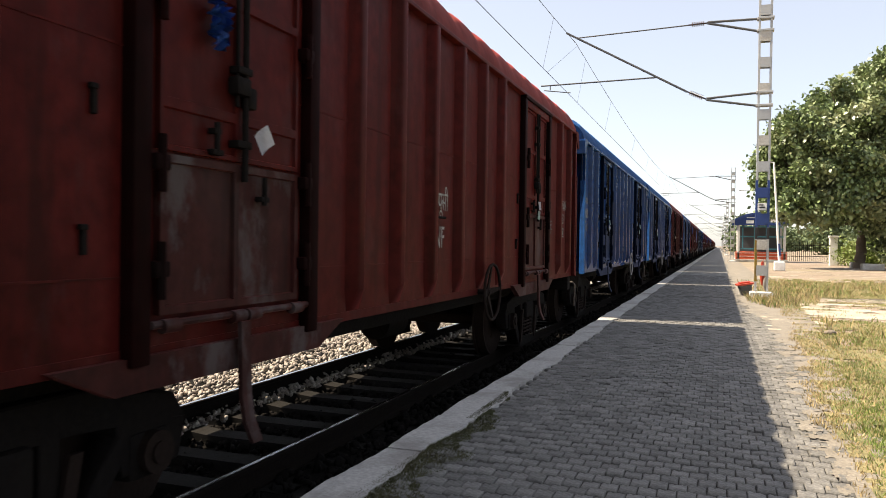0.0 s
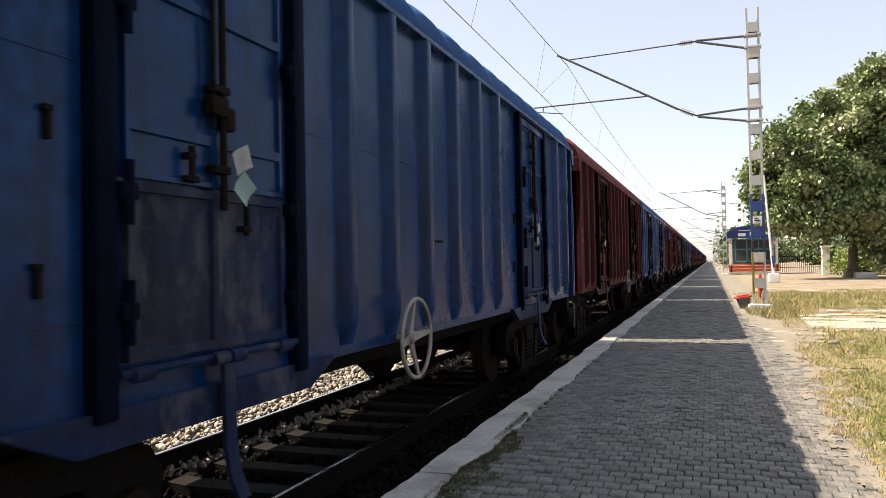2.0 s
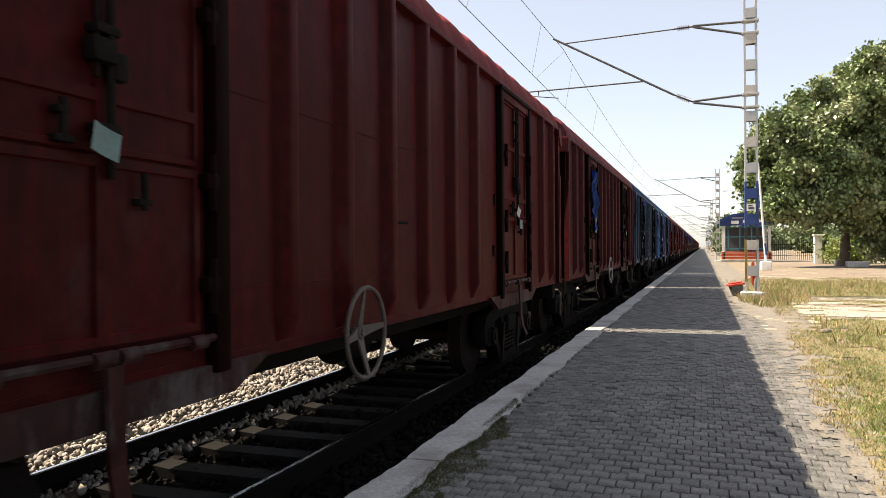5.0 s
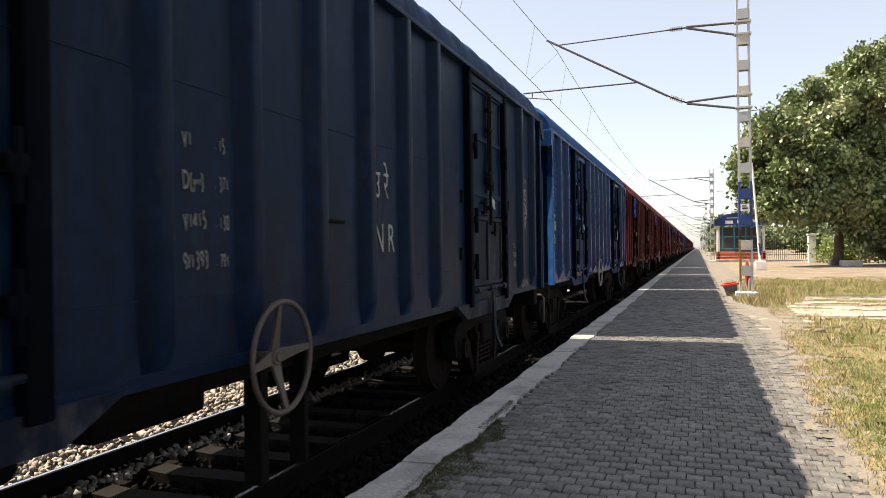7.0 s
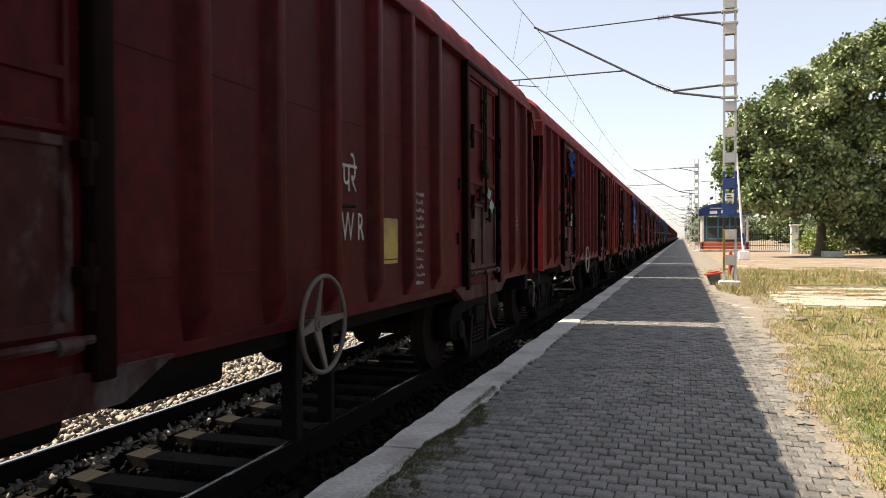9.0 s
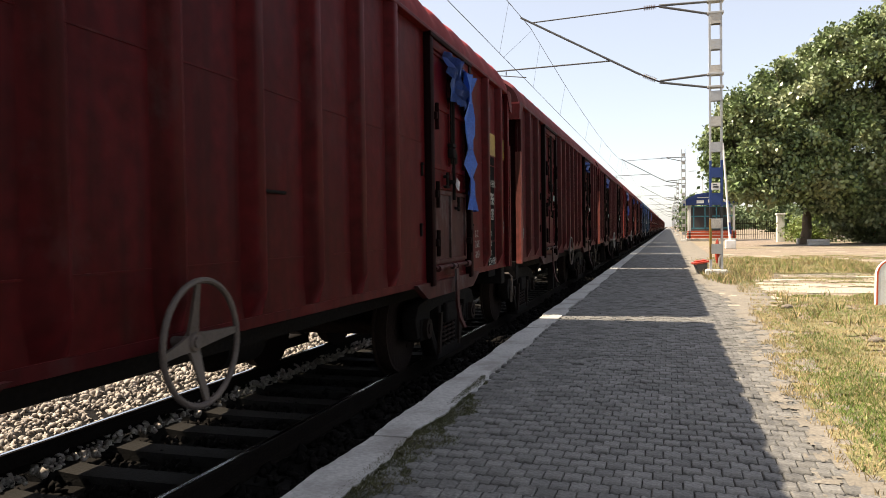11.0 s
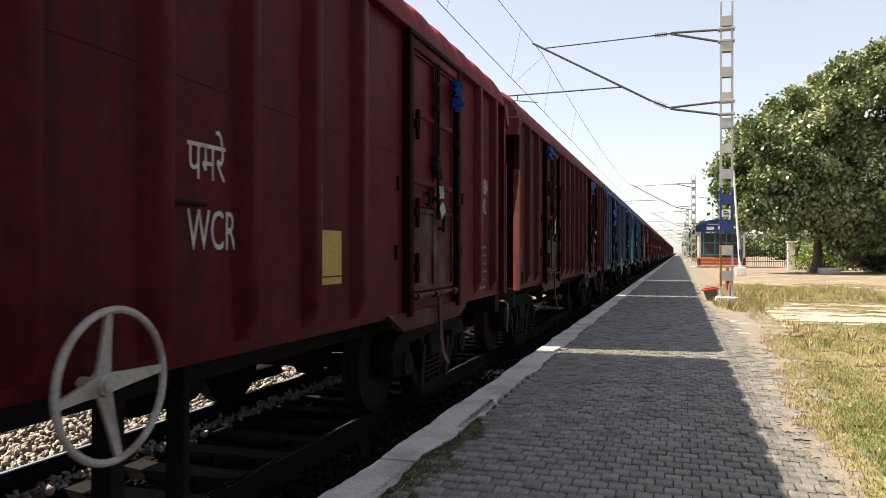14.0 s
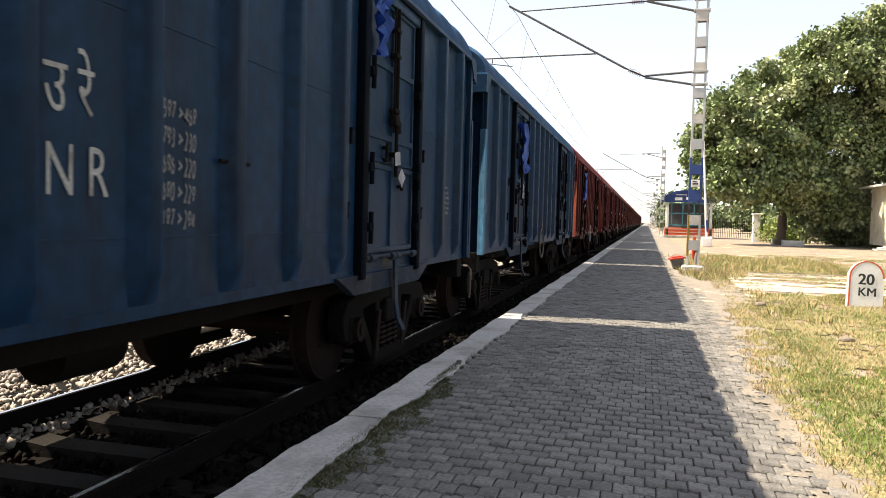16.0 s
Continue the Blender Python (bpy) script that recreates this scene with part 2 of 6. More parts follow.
def translucent(m, share):
    """Lets sunlight glow through thin leaves."""
    n, l = m.node_tree.nodes, m.node_tree.links
    b, out = n["Principled BSDF"], n["Material Output"]
    t, mix = n.new("ShaderNodeBsdfTranslucent"), n.new("ShaderNodeMixShader")
    l.new(b.inputs["Base Color"].links[0].from_socket, t.inputs["Color"])
    mix.inputs[0].default_value = share
    l.new(b.outputs[0], mix.inputs[1])
    l.new(t.outputs[0], mix.inputs[2])
    l.new(mix.outputs[0], out.inputs["Surface"])


LEAF_FAR = material("hazy_leaf_green", (0.10, 0.14, 0.06), 0.7, 0, 0.2, 1, 0.0, island=True)
GRASS = material("green_grass", (0.150, 0.215, 0.050), 0.6, 0, 0.25, 1.5, 0.0, (0.20, 0.20, 0.07), 0.7, island=True, spread=0.5)
STRAW = material("dry_straw_grass", (0.35, 0.265, 0.135), 0.75, 0, 0.2, 3, 0.0, (0.20, 0.18, 0.05), 0.5, island=True, spread=0.5)
TURF = material("matted_turf", (0.220, 0.185, 0.088), 0.95, 0, 0.45, 7, 0.8, (0.085, 0.105, 0.034), 0.9)
FIELDSTONE = material("brown_field_stone", (0.17, 0.14, 0.11), 0.9, 0, 0.25, 8, 0.3)
SAND = material("dusty_sand", (0.215, 0.190, 0.155), 0.95, 0, 0.3, 7, 0.6, (0.16, 0.140, 0.112), 0.8)
PALE_SAND = material("sunbleached_sand", (0.41, 0.355, 0.28), 0.95, 0, 0.22, 3, 0.4, (0.34, 0.285, 0.215), 0.8)
MOSS = material("olive_moss", (0.060, 0.062, 0.022), 0.9, 0, 0.3, 6, 0.0, (0.09, 0.075, 0.035), 0.6, island=True)
translucent(LEAF, 0.10)
translucent(GRASS, 0.25)


def soil_material():
    """Sandy soil with dusty, stony and faintly green patches."""
    m = material("sandy_soil", (0.245, 0.190, 0.143), 0.95, 0, 0.34, 1.8, 0.7, (0.175, 0.132, 0.095), 0.8)
    n, l = m.node_tree.nodes, m.node_tree.links
    b = n["Principled BSDF"]
    patch = n.new("ShaderNodeTexNoise")
    patch.inputs["Scale"].default_value, patch.inputs["Detail"].default_value = 0.22, 6
    l.new(n["Texture Coordinate"].outputs["Object"], patch.inputs["Vector"])
    fac = n.new("ShaderNodeMapRange")
    fac.inputs["From Min"].default_value, fac.inputs["From Max"].default_value = 0.46, 0.62
    fac.inputs["To Max"].default_value = 0.4
    l.new(patch.outputs["Fac"], fac.inputs["Value"])
    mix = n.new("ShaderNodeMix")
    mix.data_type = "RGBA"
    l.new(b.inputs["Base Color"].links[0].from_socket, mix.inputs[6])
    mix.inputs[7].default_value = (0.24, 0.215, 0.115, 1)
    l.new(fac.outputs[0], mix.inputs["Factor"])
    l.new(mix.outputs[2], b.inputs["Base Color"])
    return m


SOIL = soil_material()


# ---- mesh helpers ----
def box(bm, x0, x1, y0, y1, z0, z1, bevel=0.0):
    """A box between limits, its edges rounded by bevel."""
    made = bmesh.ops.create_cube(bm, size=1)["verts"]
    for v in made:
        v.co = Vector(((x0 + x1) / 2 + v.co.x * (x1 - x0), (y0 + y1) / 2 + v.co.y * (y1 - y0), (z0 + z1) / 2 + v.co.z * (z1 - z0)))
    if bevel:
        edges = {e for v in made for e in v.link_edges}
        bmesh.ops.bevel(bm, geom=list(edges), offset=bevel, segments=2, affect="EDGES", profile=0.5)
    return bm


def rod(bm, a, b, r, seg=8, r2=None):
    """A round bar from a to b."""
    a, b = Vector(a), Vector(b)
    d = b - a
    m = Matrix.Translation((a + b) / 2) @ d.to_track_quat("Z", "Y").to_matrix().to_4x4()
    bmesh.ops.create_cone(bm, cap_ends=True, segments=seg, radius1=r, radius2=r if r2 is None else r2, depth=d.length, matrix=m)
    return bm


def bent(bm, points, r, seg=8):
    """One round tube along a line of points; it closes on itself where the last point is the first."""
    pts = [Vector(p) for p in points]
    ring_closed = (pts[0] - pts[-1]).length < 1e-6
    if ring_closed:
        pts.pop()
    count = len(pts)
    rings = []
    for i, p in enumerate(pts):
        before = pts[i - 1] if ring_closed or i else p
        after = pts[(i + 1) % count] if ring_closed or i < count - 1 else p
        d = (after - before).normalized()
        side = d.cross(Vector((0.13, 0.21, 0.97)) if abs(d.z) < 0.8 else Vector((0.97, 0.13, 0.21))).normalized()
        up = side.cross(d)
        rings.append([bm.verts.new(p + (side * math.cos(math.tau * k / seg) + up * math.sin(math.tau * k / seg)) * r) for k in range(seg)])
    for i in range(count if ring_closed else count - 1):
        p, q = rings[i], rings[(i + 1) % count]
        shift = min(range(seg), key=lambda k: (q[k].co - p[0].co).length)
        for k in range(seg):
            bm.faces.new((p[k], p[(k + 1) % seg], q[(k + 1 + shift) % seg], q[(k + shift) % seg]))
    if not ring_closed:
        bm.faces.new(rings[0])
        bm.faces.new(rings[-1])
    return bm


def prism(bm, outline, axis, a, b):
    """An outline of (u, v) points drawn out from a to b along an axis: x: u,v = y,z; y: x,z; z: x,y."""
    def at(u, v, w):
        return {"x": (w, u, v), "y": (u, w, v), "z": (u, v, w)}[axis]
    lo = [bm.verts.new(at(u, v, a)) for u, v in outline]
    hi = [bm.verts.new(at(u, v, b)) for u, v in outline]
    n = len(outline)
    bm.faces.new(lo)
    bm.faces.new(hi[::-1])
    for i in range(n):
        bm.faces.new((lo[i], hi[i], hi[(i + 1) % n], lo[(i + 1) % n]))
    return bm


def finish(bm, name, mat, smooth=False):
    bmesh.ops.recalc_face_normals(bm, faces=bm.faces)
    me = bpy.data.meshes.new(name)
    bm.to_mesh(me)
    bm.free()
    me.materials.append(mat)
    if smooth:
        me.shade_smooth()
        me.set_sharp_from_angle(angle=radians(40))
    return me


def part(name, bm, mat, parent=None, label="", smooth=False, at=None):
    """One mesh object out of a bmesh (or of a mesh that is there already), under a thing or a part."""
    me = bm if isinstance(bm, bpy.types.Mesh) else finish(bm, name, mat, smooth)
    ob = new(name, me)
    if at is not None:
        ob.matrix_basis = at
    ob.parent = parent
    if label:
        ob["label"] = label
    return ob


def thing(name, label, category, group="", kind="", at=None):
    ob = tagged(new(name), label, category, group, kind)
    ob.empty_display_size = 0.2
    if at is not None:
        ob.matrix_basis = at
    return ob


def from_arrays(name, verts, faces, mat):
    """A mesh of many small faces of one size, from number arrays."""
    me = bpy.data.meshes.new(name)
    n, k = faces.shape
    me.vertices.add(len(verts))
    me.vertices.foreach_set("co", np.ascontiguousarray(verts, dtype=np.float32).ravel())
    me.loops.add(n * k)
    me.loops.foreach_set("vertex_index", faces.astype(np.int32).ravel())
    me.polygons.add(n)
    me.polygons.foreach_set("loop_start", np.arange(0, n * k, k, dtype=np.int32))
    me.polygons.foreach_set("loop_total", np.full(n, k, dtype=np.int32))
    me.update(calc_edges=True)
    me.materials.append(mat)
    return me


def lettering(parent, text, y, z, size, mat=STENCIL, x=HALF - 0.064, name="lettering", width=0.85, tilt=0.0, bold=0.0):
    """Painted writing on the wagon's side, y and z at its lower left."""
    cu = bpy.data.curves.new(name, "FONT")
    cu.body, cu.size, cu.space_line, cu.offset = text, size * (0.82 if mat == CHALK else 1), 0.95, (-0.085 * size if mat == CHALK else bold)
    cu.resolution_u = 3
    ob = bpy.data.objects.new(name, cu)
    me = bpy.data.meshes.new_from_object(ob)
    bpy.data.objects.remove(ob)
    bpy.data.curves.remove(cu)
    me.materials.append(mat)
    return part(name, me, mat, parent, at=Matrix.Translation((x, y, z - WRITING_DROP)) @ pose(0, 0, 0, 90, 0, 90) @ pose(0, 0, 0, 0, 0, tilt) @ Matrix.Diagonal((width, 1, 1, 1)))


def bars(parent, y, z, rows, width, height=0.035, step=0.06, mat=CHALK):
    """Small unreadable writing as plain, uneven strokes."""
    bm = bmesh.new()
    rnd = random.Random(int(y * 100 + z * 37))
    z -= WRITING_DROP
    for r in range(rows):
        u = rnd.uniform(0, 0.04)
        while u < width * rnd.uniform(0.8, 1.0):
            w, h, low = rnd.uniform(0.008, 0.035), height * rnd.uniform(0.35, 1.0), rnd.uniform(0, 0.3) * height
            base = z - r * step + low
            prism(bm, [(y + u, base), (y + u + w, base), (y + u + w + 0.2 * h, base + h), (y + u + 0.2 * h, base + h)], "x", HALF - 0.07, HALF - 0.066)
            u += w + rnd.uniform(0.008, 0.03)
    return part("lettering", bm, mat, parent)


# ---- the ground, the track and the platform ----
def ground():
    """One sheet: a sunken track bed, the platform's fill and open land to the horizon."""
    across = [(-2500, -0.4), (-60, -0.4), (-14, -0.45), (-10.5, BED_Z), (-1.91, BED_Z), (-1.90, -0.05), (1.5, -0.05), (1.52, -0.006), (1.6, -0.006),
              (3, 0.0), (8, 0.02), (60, 0.0), (2500, 0.0)]
    along = [-600, -50, 0, 20, 40, 80, 200, 600, 3500]
    bm = bmesh.new()
    grid = [[bm.verts.new((x, y, z)) for x, z in across] for y in along]
    for r, q in zip(grid, grid[1:]):
        for i in range(len(across) - 1):
            bm.faces.new((r[i], r[i + 1], q[i + 1], q[i]))
    tagged(part("ground", bm, SOIL), "dry sandy ground with stony bare patches", "ground", kind="structure")


ground()


def rail(x):
    t = thing("rail", "steel running rail with a polished top", "rail", "rails of the track", "structure")
    t.location = (x, 0, RAIL_Z)
    half = [(0.036, 0.0), (0.036, -0.035), (0.010, -0.05), (0.009, -0.135), (0.07, -0.155), (0.07, -0.172)]
    outline = half + [(-u, v) for u, v in half[::-1]]
    part("rail_profile", prism(bmesh.new(), outline, "y", -300, 1600), RAILSTEEL, t)
    part("rail_head", box(bmesh.new(), -0.016, 0.018, -300, 1600, 0.0005, 0.004), RAILTOP, t, "polished running surface")


rail(TRACK_X + 0.874)
rail(TRACK_X - 0.874)


def sleepers():
    bm = bmesh.new()
    outline = [(-1.37, 0), (-1.37, 0.19), (-1.0, 0.21), (-0.5, 0.16), (0.5, 0.16), (1.0, 0.21), (1.37, 0.19), (1.37, 0)]
    prism(bm, outline, "y", -0.12, 0.12)
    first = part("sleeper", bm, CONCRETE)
    tagged(first, "dusty concrete sleeper half sunk in ballast, coloured dark for shade", "sleeper", "sleepers under the rails")
    top = RAIL_Z - 0.172 - 0.21
    first.location = (TRACK_X, -2, top)
    for i in range(1, 130):
        copy_thing(first, pose(TRACK_X + random.uniform(-0.01, 0.01), -2 + i * 0.65, top))


sleepers()


def stones(name, label, mat, x0, x1, y0, y1, count, size, height):
    """Broken stones strewn over a strip."""
    rng = np.random.default_rng(len(name) * 7 + count)
    bm = bmesh.new()
    bmesh.ops.create_icosphere(bm, subdivisions=1, radius=1)
    base = np.array([v.co[:] for v in bm.verts])
    faces = np.array([[v.index for v in f.verts] for f in bm.faces])
    bm.free()
    u = rng.random(count) ** 1.5
    centre = np.stack([rng.uniform(x0, x1, count), y0 + (y1 - y0) * u, np.zeros(count)], 1)
    centre[:, 2] = height(centre[:, 0]) + rng.uniform(-0.02, 0.025, count)
    s = size * rng.uniform(0.6, 1.35, (count, 1, 1)) * (1 + 0.9 * u[:, None, None]) * rng.uniform(0.45, 1.35, (count, 1, 3))
    q = rng.normal(size=(count, 4))
    q /= np.linalg.norm(q, axis=1)[:, None]
    w, x, y, z = q.T
    R = np.stack([1 - 2 * (y * y + z * z), 2 * (x * y - w * z), 2 * (x * z + w * y), 2 * (x * y + w * z), 1 - 2 * (x * x + z * z), 2 * (y * z - w * x),
                  2 * (x * z - w * y), 2 * (y * z + w * x), 1 - 2 * (x * x + y * y)], 1).reshape(count, 3, 3)
    v = base[None] * (1 + rng.uniform(-0.55, 0.45, (count, len(base), 1))) * s
    v = np.einsum("nij,nkj->nki", R, v) + centre[:, None]
    f = faces[None] + (np.arange(count) * len(base))[:, None, None]
    return tagged(part(name, from_arrays(name, v.reshape(-1, 3), f.reshape(-1, 3), mat), mat), label, "ballast", kind="stuff")


def bed(x):
    return np.where(x > TRACK_X + 0.98, RAIL_Z - 0.16 - 0.05 * (x - TRACK_X - 0.98), RAIL_Z - 0.285) if np.min(x) > TRACK_X - 1.2 else np.where(np.abs(x - TRACK_X) < 1.5, RAIL_Z - 0.285, RAIL_Z - 0.285 - 0.16 * np.clip(np.abs(x - TRACK_X) - 1.5, 0, 2))


def ballast_bed():
    bm = bmesh.new()
    outline = [(TRACK_X - 6.4, BED_Z - 0.3), (TRACK_X - 6.4, BED_Z + 0.02), (TRACK_X - 3.4, RAIL_Z - 0.28), (TRACK_X - 1.0, RAIL_Z - 0.26), (TRACK_X - 0.96, RAIL_Z - 0.31), (TRACK_X + 0.96, RAIL_Z - 0.31), (TRACK_X + 1.0, RAIL_Z - 0.18),
               (TRACK_X + 1.945, RAIL_Z - 0.22), (TRACK_X + 1.945, BED_Z - 0.3)]
    prism(bm, outline, "y", -300, 1600)
    # near-black bed, so the gaps between the loose stones look shaded
    tagged(part("ballast_bed", bm, OILY_SHADED), "bed of broken ballast stone, near black for shade between the stones", "ballast", kind="structure")


ballast_bed()
stones("ballast_shoulder", "sunlit loose ballast beside the track", BALLAST, TRACK_X - 4.6, TRACK_X - 1.0, 2.0, 60.0, 32000, 0.027, lambda x: np.full_like(x, RAIL_Z - 0.26))
# paler stones put the strip of sun by the rail into the colour
stones("ballast_by_the_rail", "loose ballast inside the farther rail, paler to draw a sunlit strip", BALLAST, TRACK_X - 0.85, TRACK_X - 0.70, 2.0, 45.0, 2600, 0.026, lambda x: RAIL_Z - 0.165 - 0.30 * (x - TRACK_X + 0.84))
stones("ballast_between_rails", "oil-stained ballast between the rails, darkened for the train's shade", OILY_SHADED, TRACK_X - 0.74, TRACK_X + 1.9, 2.0, 45.0, 14000, 0.034, bed)


def coping():
    """Cracked, whitewashed edge slabs of the platform."""
    t = thing("platform_edge", "worn white-painted concrete platform edge, cracked and broken", "platform edge", kind="structure")
    rnd = random.Random(5)

    def worn(y, phase, amount):
        """How far the broken edge wanders at y."""
        return amount * (0.55 * math.sin(y * 2.1 + phase) + 0.4 * math.sin(y * 5.3 + 2 * phase) + 0.5 * noise.noise((y * 6.0, phase, 0)) + 0.35 * noise.noise((y * 17.0, phase, 3)))
    y = -6.0
    while y < 300:
        length = rnd.uniform(0.7, 1.9) if y < 40 else 12
        n = 34 if y < 20 else 14 if y < 40 else 2
        outline = []
        for i in range(n + 1):
            u = y + 0.005 + (length - 0.010) * i / n
            outline.append((-1.932 + worn(u, 0.0, 0.020), u))
        for i in range(n, -1, -1):
            u = y + 0.005 + (length - 0.010) * i / n
            outline.append((-1.632 + worn(u, 4.0, 0.046), u))
        prism(bm := bmesh.new(), outline, "z", -0.14, 0.012 + rnd.uniform(-0.005, 0.005))
        part("slab", bm, WHITEWASH, t)
        y += length
    bm = box(bmesh.new(), -1.905, -1.60, -300, 1600, -0.75, -0.03)
    part("retaining_wall", bm, CEMENT, t, "rough cement retaining wall")
    bm = box(bmesh.new(), -1.93, -1.60, 300, 1600, -0.1, 0.012)
    part("far_edge", bm, WHITEWASH, t)


coping()


# ---- the wagons ----
PANEL = HALF - 0.07
LOW, EAVE, CROWN = 0.85 - RAIL_Z, 3.42 - RAIL_Z, 3.93 - RAIL_Z       # above the rails
RIBS = (0.87, 1.68, 4.72, 5.48, 6.26, 7.04, 7.82, 8.60, 12.15, 12.95)
DOORS = (3.25, 10.42)                                                 # middles of the doors
DOOR_W = 0.72                                                         # half a door's width


def turned(at, side):
    """The pose at on the near side, or the same turned round the wagon's middle for the far side."""
    return at if side > 0 else Matrix.Translation((0, BODY, 0)) @ pose(0, 0, 0, 0, 0, 180) @ at


def rib_mesh():
    bm = bmesh.new()
    z0, z1 = LOW + 0.06, EAVE - 0.03
    rows = [(z0, 0.0, 0.10, 0.07), (z0 + 0.16, 1.0, 0.125, 0.05), (z1, 1.0, 0.125, 0.05)]
    rings = []
    for z, d, w, c in rows:
        top = PANEL + 0.075 * d + 0.001
        rings.append([bm.verts.new(p) for p in ((PANEL, -w, z), (top, -c, z), (top, c, z), (PANEL, w, z))])
    for r, q in zip(rings, rings[1:]):
        for i in range(3):
            bm.faces.new((r[i], r[i + 1], q[i + 1], q[i]))
    bm.faces.new(rings[-1])
    bmesh.ops.bevel(bm, geom=[e for e in bm.edges if abs(e.verts[0].co.x - e.verts[1].co.x) < 1e-4 and abs(e.verts[0].co.z - e.verts[1].co.z) > 1],
                    offset=0.018, segments=2, affect="EDGES", profile=0.5)
    return finish(bm, "rib", PAINT["brown"], True)


def door(wagon, middle, side, meshes):
    """A double door: two tall leaves above, two drop flaps below, with bars, hinges and a latch."""
    d = part("door", meshes["door_frame"], None, wagon, "grimy double door with drop flaps", at=turned(Matrix.Translation((0, middle, 0)), side))
    for name, key, y in (("leaf", "leaf", -0.31), ("leaf", "leaf", 0.31), ("flap", "flap", -0.31), ("flap", "flap", 0.31)):
        part(name, meshes[key], None, d, at=Matrix.Translation((0, y, 0)))
    for y in (-DOOR_W - 0.05, DOOR_W + 0.05):
        part("door_post", meshes["door_post"], None, d, at=Matrix.Translation((0, y, 0)))
    part("threshold", meshes["threshold"], None, d)
    part("drip_rail", meshes["drip_rail"], None, d)
    if side < 0:
        return d
    part("lock_bar", meshes["lock_bar"], None, d, "dark upright locking bar")
    part("hasp", meshes["hasp"], None, d)
    part("bolt", meshes["bolt"], None, d)
    part("latch", meshes["latch"], None, d, "rusty latch and hasp")
    part("hinge_bar", meshes["hinge_bar"], None, d, "grimy hinge bar with rollers")
    part("prop", meshes["prop"], None, d, "hanging steel door stop")
    for y in (-0.66, 0.66):
        for z in (1.45, 1.95, 2.75):
            part("hinge", meshes["hinge"], None, d, at=Matrix.Translation((0, y, z - 1.95)))
    return d


def pressed(x0, x1, y0, y1, zs, rim, depth):
    """One door sheet with sunken fields between its raised rims, the fields parted at the heights zs."""
    bm = bmesh.new()
    grid = [[bm.verts.new((x, y, z)) for x, y in ((x1, y0), (x1, y1), (x0, y1), (x0, y0))] for z in zs]
    fields = []
    for p, q in zip(grid, grid[1:]):
        for k in range(4):
            f = bm.faces.new((p[k], p[(k + 1) % 4], q[(k + 1) % 4], q[k]))
            if k == 0:
                fields.append(f)
    bm.faces.new(grid[0][::-1])
    bm.faces.new(grid[-1])
    bmesh.ops.recalc_face_normals(bm, faces=bm.faces)
    bmesh.ops.inset_individual(bm, faces=fields, thickness=rim, depth=0)
    bmesh.ops.inset_individual(bm, faces=fields, thickness=0.008, depth=-depth)
    return bm


